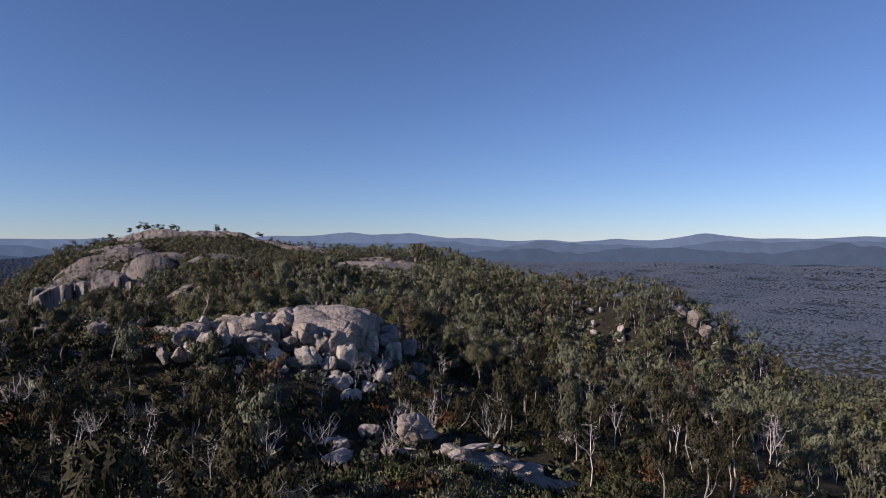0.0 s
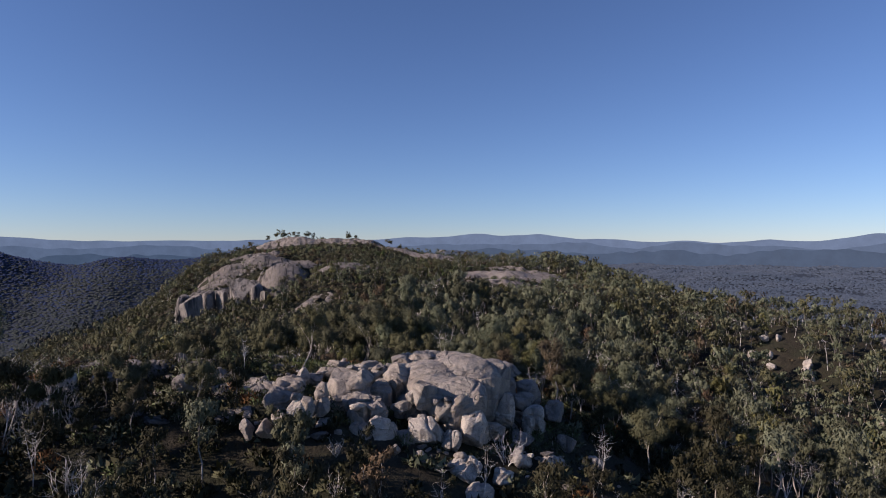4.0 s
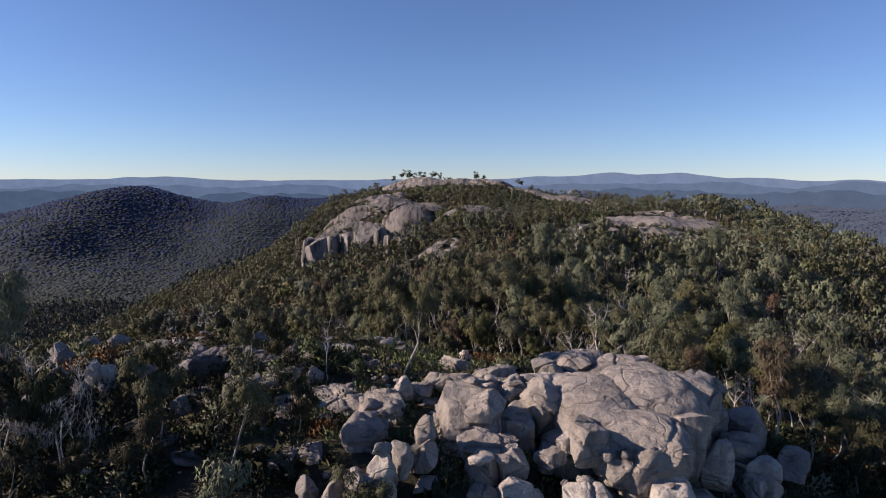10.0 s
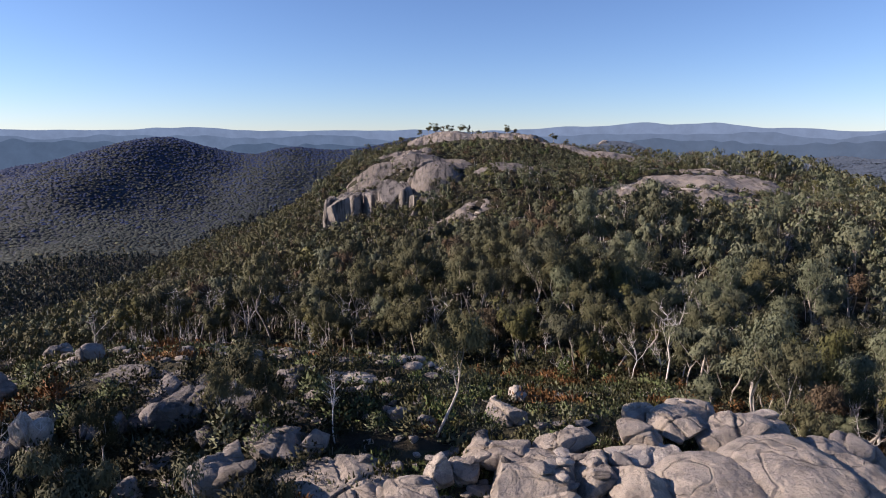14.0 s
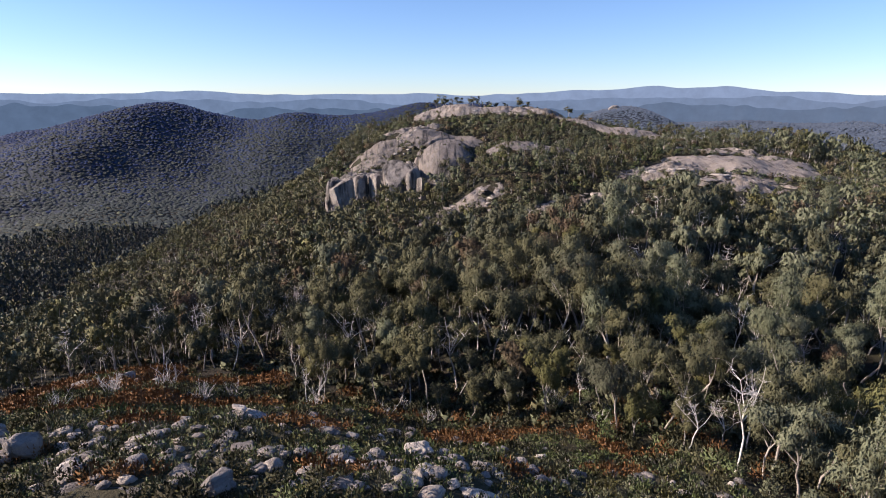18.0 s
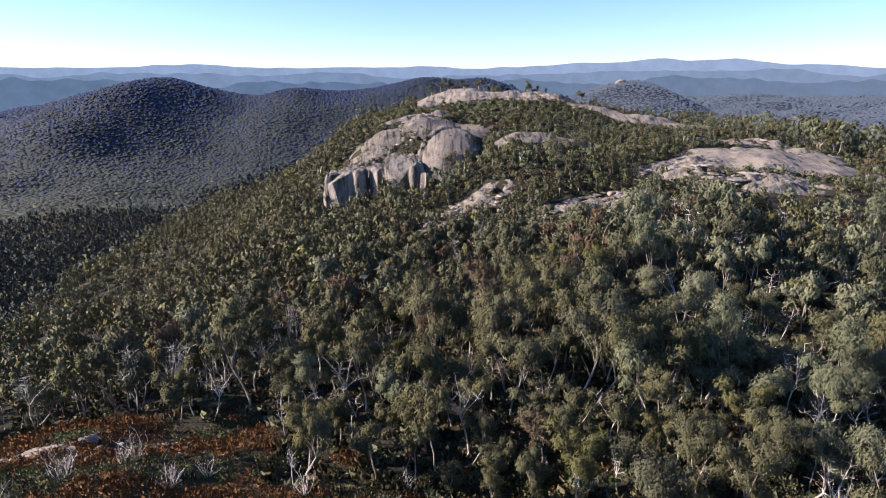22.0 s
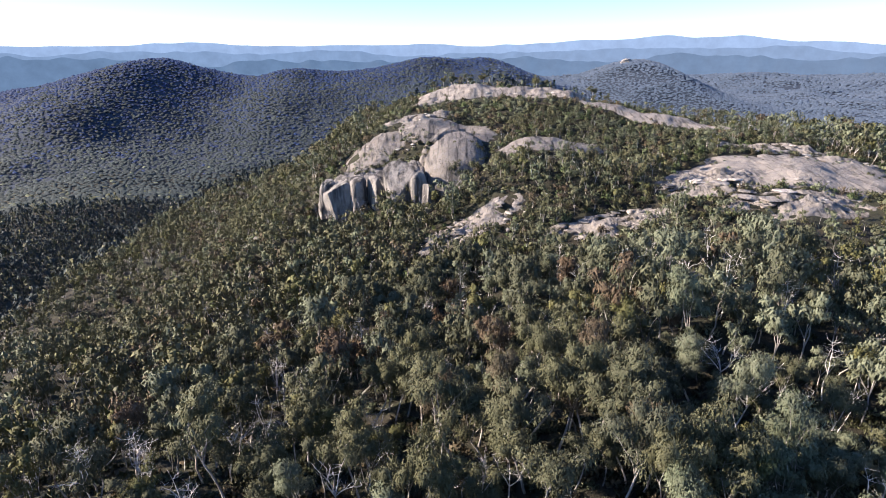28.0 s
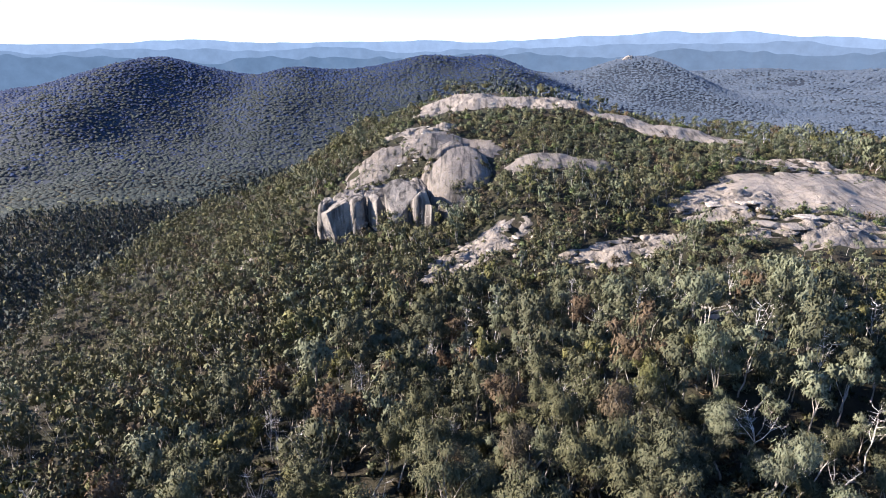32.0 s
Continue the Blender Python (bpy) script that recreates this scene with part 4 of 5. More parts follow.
LEAF_KINDS = [LEAF, LEAF_GREY, LEAF_LIME, LEAF_BROWN]
near_trees = []
for i, (tall, spread, kind, words) in enumerate((
        (10.5, 3.6, 0, "olive-green eucalypt with a pale forked trunk"), (9.0, 3.4, 0, "dark olive eucalypt with an open ragged crown"),
        (11.5, 3.2, 1, "tall grey-green eucalypt with a pale trunk"), (8.5, 3.8, 1, "spreading grey-green eucalypt with pale limbs"),
        (9.5, 3.0, 2, "yellow-green eucalypt with a dense crown"), (10.0, 3.4, 3, "eucalypt with browned thinning leaves"),
        (7.5, 3.0, 0, "low bushy olive eucalypt in the forest"), (11.0, 3.8, 0, "olive eucalypt with a broad broken crown"), (9.8, 3.3, 1, "grey-green eucalypt with hanging leaves"),
        (8.2, 3.4, 4, "dark brown-olive bushy tree on the slope before the tor"), (7.2, 3.6, 4, "low rounded dark tree on the slope before the tor"))):
    (wv, wf), (lv, lf, ln) = gum_tree(500 + i, tall, spread, 5200, 0.34, 2)
    tree = tagged(new("eucalyptus_tree"), words, "tree", "eucalypts of the forest")
    part("trunk", mesh_of("trunk", wv, wf, BARK, None, True), tree)
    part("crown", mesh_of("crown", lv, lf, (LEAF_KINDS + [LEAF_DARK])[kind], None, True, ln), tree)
    near_trees.append(tree)
near_dead = []
for i in range(4):
    (wv, wf), _ = gum_tree(540 + i, (8, 9.5, 7, 8.5)[i], 4.2, 0, 0, 2, True)
    near_dead.append(tagged(new("dead_tree", mesh_of("dead_tree", wv, wf, DEADWOOD, None, True)), "bare dead eucalypt with silver-grey branches", "tree", "dead trees"))


def dead_shrub(seed):
    """Many thin grey stems from one root, forked at their ends."""
    r = np.random.default_rng(seed)
    wood = []
    for _ in range(9):
        a = r.uniform(0, 6.28)
        stem = bough(r, (0.2 * math.cos(a), 0.2 * math.sin(a), -0.3), (0.6 * math.cos(a), 0.6 * math.sin(a), 1), r.uniform(2.2, 4.6), 4, 0.1)
        wood.append(tube(stem, np.linspace(0.055, 0.018, len(stem)), 4))
        for k in (1, 2, 2, 3, 3, 4):
            b = r.uniform(0, 6.28)
            twig = bough(r, stem[k], (math.cos(b), math.sin(b), 0.9), r.uniform(0.5, 1.4), 2, 0.15)
            wood.append(tube(twig, (0.024, 0.016, 0.010), 3))
    return mesh_of("dead_shrub", *joined(wood), DEADWOOD, None, True)


shrub_shapes = [dead_shrub(560 + i) for i in range(5)]
r = np.random.default_rng(57)
for n in range(70):
    if n < 26:
        x, y = -45 + r.normal(0, 5.5), 117 + r.normal(0, 6)
    elif n < 44:
        x, y = r.uniform(-75, 40), 200 + r.normal(0, 6) - 0.12 * abs(n)
    else:
        x, y = r.uniform(-70, 45), r.uniform(72, 106)
    ob = new("dead_shrub", shrub_shapes[n % 5])
    k = r.uniform(0.7, 1.25)
    ob.matrix_world = pose(x, y, h1(x, y), 0, 0, r.uniform(0, 360)) @ Matrix.Diagonal((k, k, k, 1))
    tagged(ob, "dead shrub of thin silver-grey stems in the bush", "shrub", "dead shrubs")


def spread_out(x0, x1, y0, y1, step, seed):
    r = np.random.default_rng(seed)
    x, y = np.meshgrid(np.arange(x0, x1, step), np.arange(y0, y1, step))
    x, y = x.ravel() + r.uniform(-0.48, 0.48, x.size) * step, y.ravel() + r.uniform(-0.48, 0.48, y.size) * step
    return x, y


tx, ty = spread_out(-250, 320, 42, 640, 6.6, 81)
wedge = np.degrees(np.arctan2(tx + 16, ty - 0.0))
keep = (wedge > -34) & (wedge < 68) & ~heath_at(tx, ty) & ~on_slab(tx, ty, 1.0) & ~on_slab(tx, ty + np.where(ty > 440, 11, np.where(ty > 340, 7, 0)), 0.95)
keep &= ~((ty > 570) & (tx > -60) & (tx < 200)) & ~((ty > 520) & (tx > 60) & (tx < 190))
keep &= ~(((tx - 15) / 20) ** 2 + ((ty - 71) / 15) ** 2 < 1) & ~((tx > -4) & (tx < 40) & (ty < 62))
keep &= (bell(tx, ty, 40, 548, 80, 24) < 0.4) | (rng.uniform(size=tx.size) < 0.06)
keep &= ~((tx > -70) & (tx < 14) & (ty > 417) & (ty < 458))
keep &= ~(((tx - 16) / 31) ** 2 + ((ty - 112) / 16) ** 2 < 1)
keep &= ~((bell(tx, ty, 52, 508, 62, 22) > 0.62) & (ty > 470)) & ~((bell(tx, ty, -12, 472, 34, 26) > 0.5))
for x, y, wide in OUTCROPS:
    keep &= np.hypot(tx - x * 0.965, ty - y * 0.965) > 4 + wide * 0.4
tx, ty = tx[keep], ty[keep]
tz = height(tx, ty)
# small on the summit, on the saddle's edge and on the front slope
grow = np.clip(1.0 + 0.38 * bell(tx, ty, 5, 285, 130, 70) - 0.42 * bell(tx, ty, 45, 505, 120, 55) - 0.26 * bell(tx, ty, -30, 98, 60, 34)
               - 0.12 * bell(tx, ty, 30, 420, 90, 40) + 0.1 * bell(tx, ty, -125, 450, 60, 70) - 0.35 * bell(tx, ty, -170, 330, 60, 120) - 0.2 * bell(tx, ty, 208, 225, 32, 55) + 0.45 * bell(tx, ty, 215, 450, 40, 40) - 0.35 * bell(tx, ty, 125, 455, 48, 28) - 0.75 * bell(tx, ty, 114, 332, 55, 20) - 0.25 * bell(tx, ty, 50, 500, 60, 14) - 0.25 * bell(tx, ty, 40, 412, 30, 12) - 0.35 * bell(tx, ty, 28, 362, 50, 14)
               - 0.22 * bell(tx, ty, 40, 75, 50, 35) - 0.38 * np.exp(-((ty - 198 - 0.1 * np.abs(tx)) / 9) ** 2) * (np.abs(tx + 10) < 90), 0.32, 1.6)
grow = grow * rng.uniform(0.62, 1.25, tx.size)
order = np.argsort(np.hypot((tx - 8) / 1.15, (ty - 185) / 1.25))
NEAR = 330
pick = rng.uniform(size=tx.size)
for n, t in enumerate(order[:NEAR]):
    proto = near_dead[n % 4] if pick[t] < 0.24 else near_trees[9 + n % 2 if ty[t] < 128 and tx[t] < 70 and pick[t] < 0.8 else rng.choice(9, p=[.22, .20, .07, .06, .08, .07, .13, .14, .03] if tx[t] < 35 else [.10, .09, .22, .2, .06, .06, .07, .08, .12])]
    s = grow[t]
    m = pose(tx[t], ty[t], tz[t] - 0.1, 0, 0, rng.uniform(0, 360)) @ Matrix.Diagonal((s, s, s * rng.uniform(0.9, 1.1), 1))
    copy_thing(proto, m)
# trees that stand out: the great dead ones, the pale-trunked gum by the dome, the thicket of dead shrubs on the saddle
SINGLE = [(93, 200, 1.45, 1), (54, 209, 1.3, 0), (118, 295, 1.35, 6), (-4, 228, 1.2, 3), (-17, 305, 1.3, 1), (-42, 119, 0.7, 0), (-46, 123, 0.75, 1),
          (-39, 116, 0.62, 3), (-48, 117, 0.7, 2), (-44, 113, 0.66, 1), (40, 222, 1.1, 2), (70, 230, 1.15, 3)]


for x, y, s, i in SINGLE:
    copy_thing((near_dead + near_trees)[i], pose(x, y, h1(x, y) - 0.1, 0, 0, 40 * x) @ Matrix.Diagonal((s, s, s, 1)))
for proto in near_trees + near_dead:
    for o in (*proto.children_recursive, proto):
        bpy.data.objects.remove(o)


def forest(name, places, protos, mats, label, category="forest"):
    """Many trees as one mesh. places: x, y, z, scale, proto, turn, leaf slot."""
    vs, fs, ms, ns, n = [], [], [], [], 0
    places = np.asarray(places)
    for k, (wood, crown) in enumerate(protos):
        p = places[places[:, 4] == k]
        if not len(p):
            continue
        pieces = [wood] + ([crown] if crown else [])
        v, f = joined([q[:2] for q in pieces])
        nv = np.concatenate([np.zeros_like(wood[0]), crown[2]]) if crown else np.zeros_like(wood[0])
        woody = np.arange(len(f)) < len(wood[1])
        c, s = np.cos(p[:, 5]), np.sin(p[:, 5])
        x = (v[None, :, 0] * c[:, None] - v[None, :, 1] * s[:, None]) * p[:, 3:4] + p[:, 0:1]
        y = (v[None, :, 0] * s[:, None] + v[None, :, 1] * c[:, None]) * p[:, 3:4] + p[:, 1:2]
        z = v[None, :, 2] * p[:, 3:4] + p[:, 2:3]
        vs.append(np.stack([x, y, z], -1).reshape(-1, 3))
        ns.append(np.stack([nv[None, :, 0] * c[:, None] - nv[None, :, 1] * s[:, None], nv[None, :, 0] * s[:, None] + nv[None, :, 1] * c[:, None], nv[None, :, 2] + 0 * c[:, None]], -1).reshape(-1, 3))
        fs.append((f[None] + (np.arange(len(p)) * len(v))[:, None, None] + n).reshape(-1, 3))
        ms.append(np.where(woody[None], 1 if crown is None else 0, p[:, 6:7]).ravel())
        n += len(p) * len(v)
    ob = new(name, mesh_of(name, np.concatenate(vs), np.concatenate(fs), mats, np.concatenate(ms), True, np.concatenate(ns)))
    return tagged(ob, label, category, kind="stuff")


MATS = [BARK, DEADWOOD, *LEAF_KINDS, LEAF_RUST, LEAF_HEATH, LEAF_DARK]
mid_protos = [gum_tree(600 + i, t, s, 1300, 0.60, 1) for i, (t, s) in enumerate(((10, 3.5), (11, 3.2), (8.8, 3.6), (9.6, 3.4), (10.5, 3.8)))] + [gum_tree(620 + i, 8.5, 4, 0, 0, 1, True) for i in range(2)]
far_protos = [gum_tree(640 + i, t, s, 300, 0.86, 0, False, True) for i, (t, s) in enumerate(((10, 4.4), (9, 4.0), (10.8, 4.2), (8.6, 4.4)))] + [gum_tree(660, 8.5, 4, 0, 0, 0, True)]


def leaf_kind(x, y):
    """Olive crowns prevail on the flank, grey-green ones on the shoulder."""
    grey = 0.16 + 0.44 / (1 + math.exp(-(x - 45) / 22))
    return rng.choice([2, 3, 4, 5], p=[0.86 - grey, grey, 0.07, 0.07])


def rows_of(ids, living, deadwood, share):
    out = []
    for t in ids:
        kind = rng.integers(living) if rng.uniform() > share else living + rng.integers(deadwood)
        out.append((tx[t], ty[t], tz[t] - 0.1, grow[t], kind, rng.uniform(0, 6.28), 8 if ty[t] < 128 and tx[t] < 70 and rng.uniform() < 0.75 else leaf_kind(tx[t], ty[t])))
    return out


rest = order[NEAR:]
rank = np.hypot((tx[rest] - 10) / 1.2, (ty[rest] - 190) / 1.5)
rank = np.minimum(rank, np.hypot((tx[rest] - 35) / 1.1, (ty[rest] - 85) / 0.9) * 1.35)
middle = rest[rank < 100]
forest("woodland", rows_of(middle, 5, 2, 0.31), mid_protos, MATS, "eucalypt woodland with pale trunks and dead branches")
far_ids = rest[rank >= 100]
forest("hill_forest", rows_of(far_ids, 4, 1, 0.18), far_protos, MATS, "eucalypt forest over the mountain's flanks")

# trees against the sky on the summit
sky_protos = []
for i in range(3):
    (wv, wf), (lv, lf, ln) = gum_tree(700 + i, 6.0, 3.4, 700, 0.5, 2)
    lv[:, 2] = np.where(lv[:, 2] > 3.2, lv[:, 2], 3.2 + (lv[:, 2] - 3.2) * 0.3)
    tree = tagged(new("summit_tree"), "small wind-shaped tree against the sky on the summit", "tree", "summit trees")
    part("trunk", mesh_of("trunk", wv, wf, BARK, None, True), tree)
    part("crown", mesh_of("crown", lv, lf, LEAF, None, True, ln), tree)
    sky_protos.append(tree)
for n, (x, y, s) in enumerate(((-16, 546, 0.9), (-9, 554, 1.0), (-2, 560, 1.1), (6, 564, 1.15), (18, 567, 1.2), (52, 545, 1.2), (57, 547, 1.1), (84, 535, 1.1), (92, 532, 0.8), (-30, 530, 0.9), (-38, 520, 0.8))):
    copy_thing(sky_protos[n % 3], pose(x, y, h1(x, y) + 1.2, 0, 0, n * 77) @ Matrix.Diagonal((s * 1.5, s * 1.5, s * 0.95, 1)))
for proto in sky_protos:
    for o in (*proto.children_recursive, proto):
        bpy.data.objects.remove(o)


# ---- shrubs and heath ----
def bush(seed, n, size, leaf, flat, up):
    r = np.random.default_rng(seed)
    u = r.normal(size=(n, 3)) * (1, 1, flat)
    u /= np.linalg.norm(u, axis=1, keepdims=True)
    u[:, 2] = np.abs(u[:, 2])
    c = u * size * r.uniform(0.35, 1.0, (n, 1)) * (1, 1, flat)
    along = u + (0, 0, up) + r.normal(0, 0.35, (n, 3))
    along /= np.linalg.norm(along, axis=1, keepdims=True)
    side = np.cross(along, r.normal(size=(n, 3)))
    side /= np.linalg.norm(side, axis=1, keepdims=True)
    s = leaf * r.uniform(0.6, 1.4, (n, 1))
    return leafage(c, u, along * s * 0.5, side * s * (0.42 if leaf > 0.5 else 0.3), 0.7)


stick = tube([(0, 0, -0.3), (0.02, 0, 0.2), (0, 0.03, 0.5)], [0.05, 0.04, 0.02], 3)
heath_protos = [(stick, bush(800 + i, 120, 1.1, 0.235, f, u)) for i, (f, u) in enumerate(((0.7, 0.4), (1.0, 1.2), (0.6, 0.3), (0.9, 1.6)))]
hx, hy = spread_out(-112, 62, 62, 234, 1.55, 91)
ok = heath_at(hx, hy) & ~on_slab(hx, hy, 0.96) & (rng.uniform(size=hx.size) < 0.85) & ~((((hx - 16) / 14) ** 2 + ((hy - 119) / 7) ** 2) < 1)
hx, hy = hx[ok], hy[ok]
lx, ly = spread_out(-12, 48, 42, 68, 1.7, 99)
free = ~on_slab(lx, ly, 0.95) & (rng.uniform(size=lx.size) < 0.8)
hx, hy = np.concatenate([hx, lx[free]]), np.concatenate([hy, ly[free]])
hz = height(hx, hy)
rust = (wave(hx, hy, 20, 95) + np.where(hy > 176, 0.65, 0) + np.where((hy > 200) & (hx < -40), 0.5, 0) - 0.2) > 0.55
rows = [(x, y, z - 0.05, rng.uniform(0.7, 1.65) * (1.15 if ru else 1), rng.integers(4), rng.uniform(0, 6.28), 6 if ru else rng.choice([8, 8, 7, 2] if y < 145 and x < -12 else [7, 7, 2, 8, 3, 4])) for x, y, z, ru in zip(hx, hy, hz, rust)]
forest("heath_shrubs", rows, heath_protos, MATS, "low green, grey and rusty heath shrubs", "shrubs")
ux, uy = spread_out(-160, 230, 50, 560, 7.5, 92)
ok = ~heath_at(ux, uy) & ~on_slab(ux, uy, 1.0)
ux, uy = ux[ok], uy[ok]
wx, wy = spread_out(-110, 110, 62, 345, 4.6, 93)
ok = ~heath_at(wx, wy) & ~on_slab(wx, wy, 1.0) & ((wy < 132) | (wy > 185)) & (np.abs(wx) < 30 + wy * 0.35)
vx, vy = spread_out(-55, 85, 186, 262, 3.2, 90)
ok2 = ~heath_at(vx, vy)
ux, uy = np.concatenate([ux, wx[ok], vx[ok2]]), np.concatenate([uy, wy[ok], vy[ok2]])
uz = height(ux, uy)
under_protos = [(stick, bush(820 + i, 42, 1.6, 0.68, 0.8, 0.5)) for i in range(3)]
# leaf slot 8, the dark kind, also paints the shade under the crowns
rows = [(x, y, z - 0.05, rng.uniform(0.6, 1.5), rng.integers(3), rng.uniform(0, 6.28), rng.choice([8, 8, 2, 3] if y < 130 else [2, 8, 5, 3])) for x, y, z in zip(ux, uy, uz)]
forest("undergrowth", rows, under_protos, MATS, "shrubs and saplings under the eucalypts", "shrubs")

# bushy scrub: over the upper mountain between the slabs, and on the slope before the saddle
sx, sy = spread_out(-150, 215, 345, 575, 3.8, 94)
ok = ~on_slab(sx, sy, 0.97) | ((wave(sx, sy, 17, 96) > np.where(sy < 420, 0.3, 0.6)) & (rng.uniform(size=sx.size) < 0.8))
ok &= ~on_slab(sx, sy + np.where(sy > 440, 6, 2), 0.92) | on_slab(sx, sy, 0.97)
ok &= ~((sx > -70) & (sx < 12) & (sy > 419) & (sy < 452))
ok &= (bell(sx, sy, 40, 550, 80, 24) < 0.5) | (rng.uniform(size=sx.size) < 0.3)
fx, fy = spread_out(-105, 75, 58, 133, 3.4, 97)
ok2 = ~heath_at(fx, fy) & (((fx - 15) / 22) ** 2 + ((fy - 72) / 13) ** 2 > 1) & ~((fx > -2) & (fx < 38) & (fy < 64)) & (((fx - 16) / 31) ** 2 + ((fy - 112) / 15) ** 2 > 1) & ~((np.abs(fx - 12) < 20) & (fy > 118))
ex, ey = spread_out(-30, 70, 130, 205, 2.7, 98)
ok3 = ~heath_at(ex, ey) & (rng.uniform(size=ex.size) < 0.8)
qx, qy = spread_out(-80, -16, 110, 152, 3.0, 100)
ok4 = rng.uniform(size=qx.size) < 0.5
nx, ny = np.concatenate([fx[ok2], ex[ok3], qx[ok4]]), np.concatenate([fy[ok2], ey[ok3], qy[ok4]])
thick_protos = [(stick, bush(860 + i, 210, 1.9, 0.34, f, 0.2)) for i, f in enumerate((1.0, 1.3, 0.85, 1.5))]
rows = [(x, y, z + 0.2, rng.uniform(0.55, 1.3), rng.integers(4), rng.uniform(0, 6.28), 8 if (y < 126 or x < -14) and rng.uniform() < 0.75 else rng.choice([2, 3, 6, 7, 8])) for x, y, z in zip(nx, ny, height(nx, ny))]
forest("thicket", rows, thick_protos, MATS, "dense dark rounded scrub about the tor", "shrubs")
sx, sy = sx[ok], sy[ok]
sz = height(sx, sy)
scrub_protos = [(stick, bush(840 + i, int(n * 1.7), 1.9, 0.52, f, 0.2)) for i, (n, f) in enumerate(((70, 1.0), (62, 1.3), (66, 0.85), (60, 1.5)))]
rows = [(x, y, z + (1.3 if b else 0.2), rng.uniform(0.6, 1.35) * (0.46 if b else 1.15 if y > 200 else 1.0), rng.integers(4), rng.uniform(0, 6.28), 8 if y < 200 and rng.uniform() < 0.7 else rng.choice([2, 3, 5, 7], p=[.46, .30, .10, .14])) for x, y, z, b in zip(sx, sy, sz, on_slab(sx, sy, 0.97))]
forest("scrub", rows, scrub_protos, MATS, "dense low eucalypt scrub between bare slabs", "shrubs")


# scrub that grows in the joints over the cliff
def cliff_scrub():
    r = np.random.default_rng(103)
    v, f, n = [], [], 0
    for ob in cliff.children:
        m = cliff.matrix_basis @ ob.matrix_basis
        v += [m @ q.co for q in ob.data.vertices]
        f += [[i + n for i in q.vertices] for q in ob.data.polygons]
        n = len(v)
    top = BVHTree.FromPolygons(v, f)
    rows = []
    for cx, cy, rx, ry, count in ((-56, 442, 12, 9, 60), (-40, 446, 12, 7, 46), (-28, 440, 11, 2.5, 26), (-18, 436, 3, 8, 16), (-30, 456, 16, 5, 30), (4, 430, 14, 3, 8)):
        for _ in range(count):
            x, y = cx + rx * r.normal(0, 0.55), cy + ry * r.normal(0, 0.55)
            where = top.ray_cast(Vector((x, y, 60)), Vector((0, 0, -1)))[0]
            z = max(h1(x, y), where.z if where else -999)
            rows.append((x, y, z - 0.2, r.uniform(0.35, 0.95), r.integers(4), r.uniform(0, 6.28), r.choice([2, 2, 3, 8])))
    forest("cliff_scrub", rows, scrub_protos, MATS, "low scrub in the joints of the granite", "shrubs")


cliff_scrub()


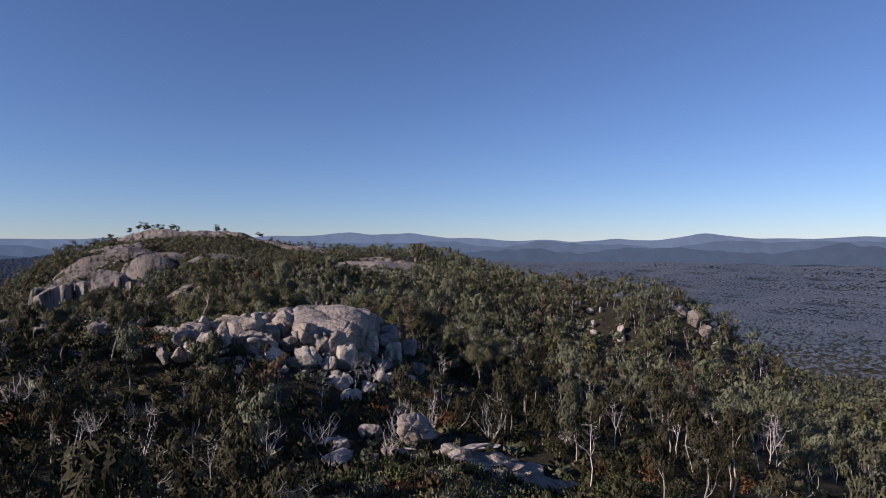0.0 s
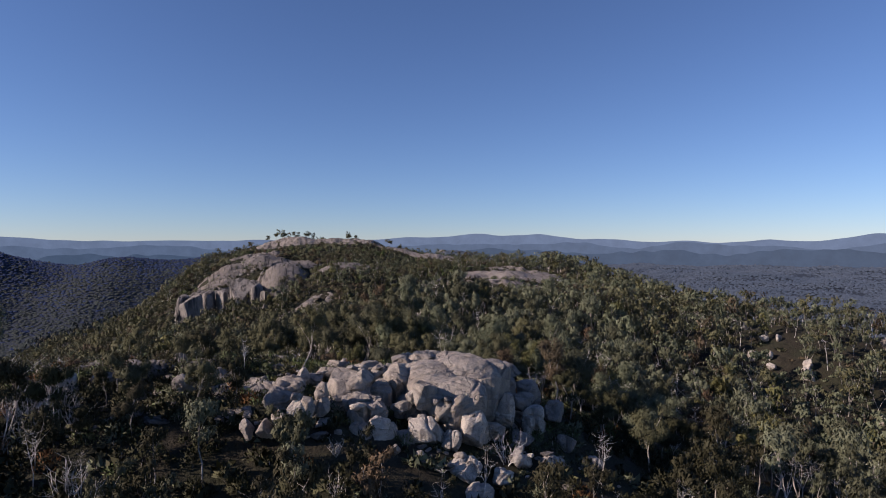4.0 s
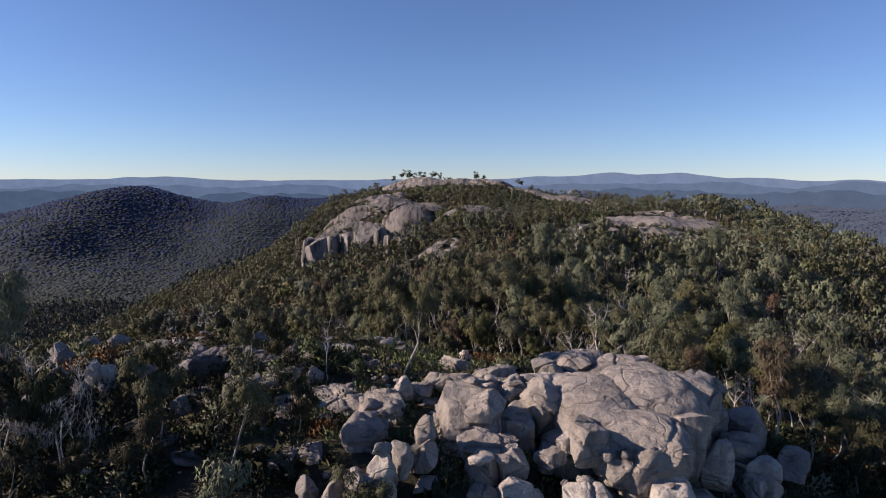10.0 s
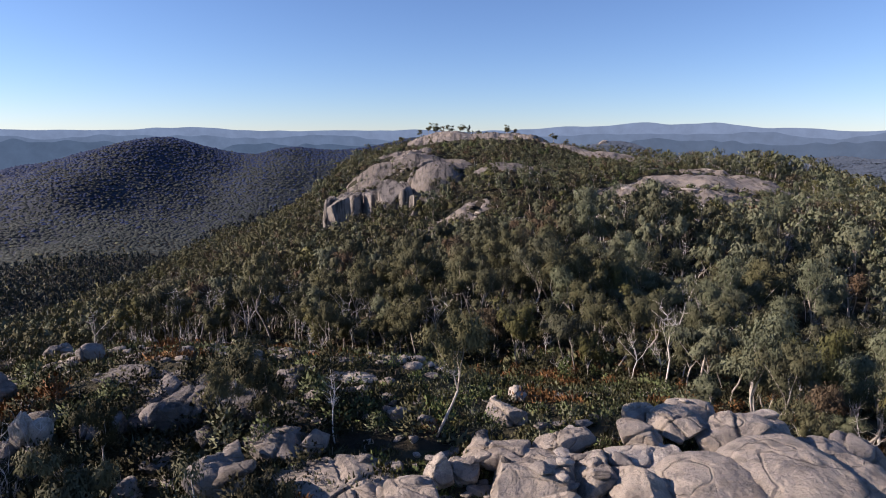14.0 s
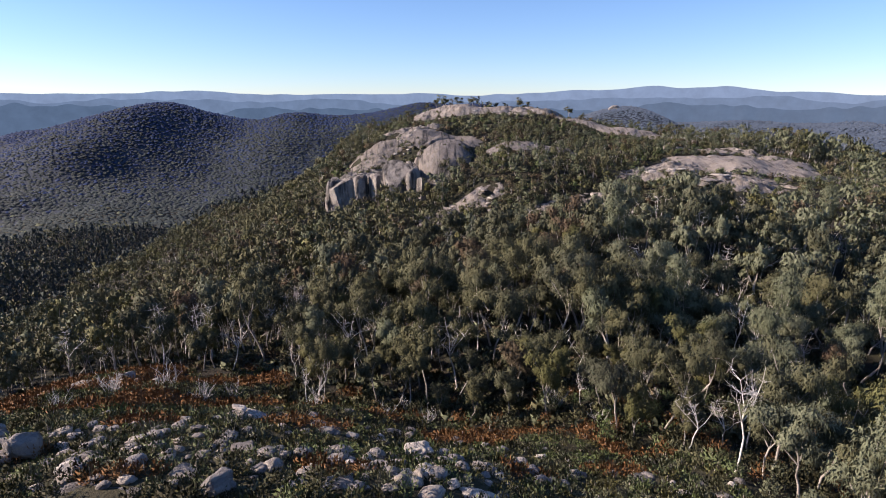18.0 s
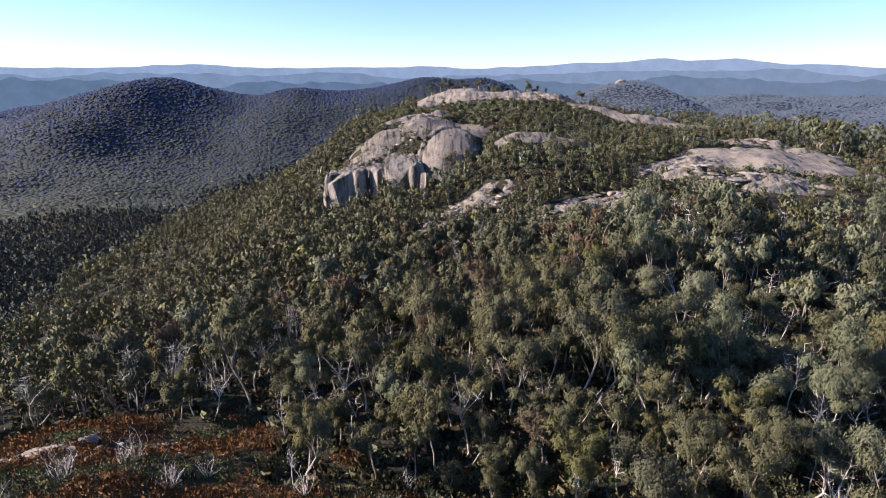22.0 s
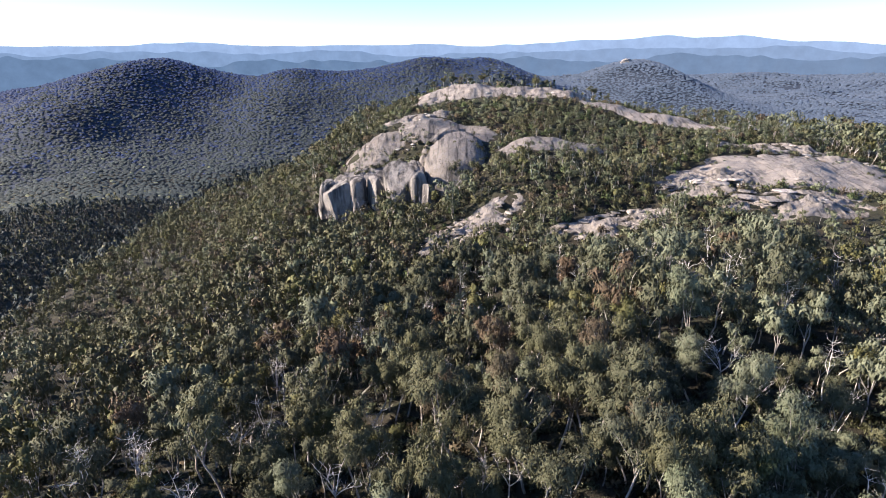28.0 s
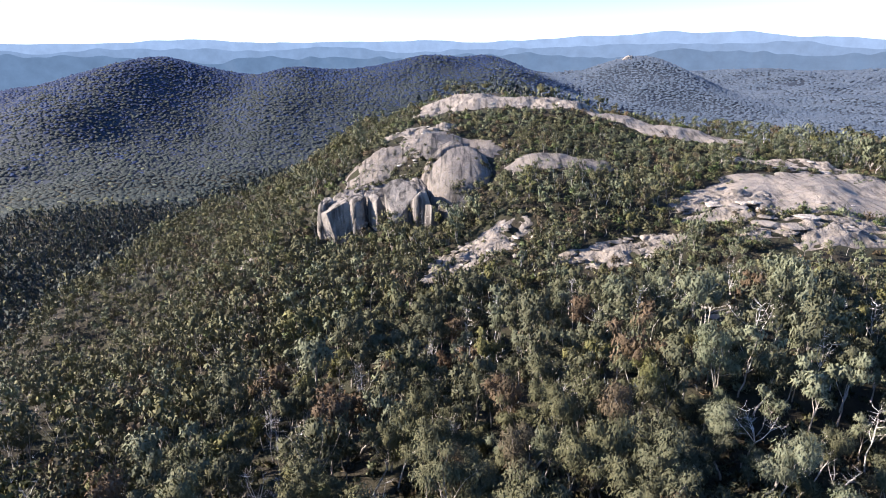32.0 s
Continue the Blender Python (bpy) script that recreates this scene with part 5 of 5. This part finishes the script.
# ---- far woods: one rough crown a tree ----
def far_woods():
    r = np.random.default_rng(99)
    xs, ys, ss = [], [], []
    d = 300.0
    while d < 4400:
        step = max(8.4, d * 0.0044, (d - 2500) * 0.012)
        n = int(radians(110) * d / step)
        a = radians(-40) + radians(110) * (np.arange(n) + r.uniform(-0.5, 0.5, n)) / n
        q = d + r.uniform(-0.5, 0.5, n) * step
        xs.append(q * np.sin(a) - 10)
        ys.append(q * np.cos(a))
        ss.append(np.full(n, step))
        d += step
    x, y, s = np.concatenate(xs), np.concatenate(ys), np.concatenate(ss)
    near = ~((x > -255) & (x < 325) & (y < 645)) & (np.hypot(x, y) < 1020)
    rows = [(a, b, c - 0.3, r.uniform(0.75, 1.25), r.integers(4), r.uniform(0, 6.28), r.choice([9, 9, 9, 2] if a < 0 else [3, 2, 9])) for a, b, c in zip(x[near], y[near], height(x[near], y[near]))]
    forest("valley_forest", rows, [gum_tree(680 + i, 11.5, 5.0, 46, 2.1, 0, False, True) for i in range(4)], MATS + [VALLEY_HAZE_LEAF], "eucalypt forest in the valley under the mountain")
    ok = ~near & ~((x > -255) & (x < 325) & (y < 645)) & (r.uniform(size=x.size) < 0.93) & (np.hypot(x, y) < 4550)
    x, y, s = x[ok], y[ok], s[ok] * r.uniform(0.48, 0.78, ok.sum())
    z = height(x, y)
    n = 4
    turn = r.uniform(0, 6.28, x.size)[:, None] + np.arange(n) * (2 * math.pi / n)
    rings, softs = [], []
    for low, out, up in ((0.0, 0.95, 0.35), (0.28, 0.62, 0.8)):      # a rounded crown: two uneven rings and a tip
        wide = s[:, None] * out * r.uniform(0.75, 1.2, (x.size, n))
        rings.append(np.stack([x[:, None] + wide * np.cos(turn + low), y[:, None] + wide * np.sin(turn + low), (z + low * s)[:, None] + s[:, None] * r.uniform(-0.1, 0.18, (x.size, n))], -1))
        softs.append(np.stack([(1 - up) * np.cos(turn), (1 - up) * np.sin(turn), up + 0.7 + 0 * turn], -1))
    tip = np.stack([x, y, z + s * r.uniform(0.3, 0.75, x.size)], -1)[:, None] + r.normal(0, 0.15, (x.size, 1, 3)) * s[:, None, None]
    pts = np.concatenate([*rings, tip], 1).reshape(-1, 3)
    soft = np.concatenate([*softs, np.tile((0.0, 0.0, 1.0), (x.size, 1, 1))], 1).reshape(-1, 3)
    k, k2 = np.arange(n), (np.arange(n) + 1) % n
    one = np.concatenate([np.stack([k, k2, n + k], -1), np.stack([k2, n + k2, n + k], -1), np.stack([n + k, n + k2, np.full(n, 2 * n)], -1)])
    faces = (one[None] + (np.arange(x.size) * (2 * n + 1))[:, None, None]).reshape(-1, 3)
    # leaf colours turn bluer with distance, as painted haze
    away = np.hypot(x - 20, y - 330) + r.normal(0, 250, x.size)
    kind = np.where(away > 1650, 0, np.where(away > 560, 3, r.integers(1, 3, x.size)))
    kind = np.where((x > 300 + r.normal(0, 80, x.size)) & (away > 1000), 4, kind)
    return tagged(new("far_forest", mesh_of("far_forest", pts, faces, [FAR_HAZE_LEAF, LEAF, LEAF_GREY, VALLEY_HAZE_LEAF, HAZY_LEAF], np.repeat(kind, 3 * n), True, soft)), "eucalypt forest over far hills, with haze painted blue", "forest", kind="stuff")


far_woods()
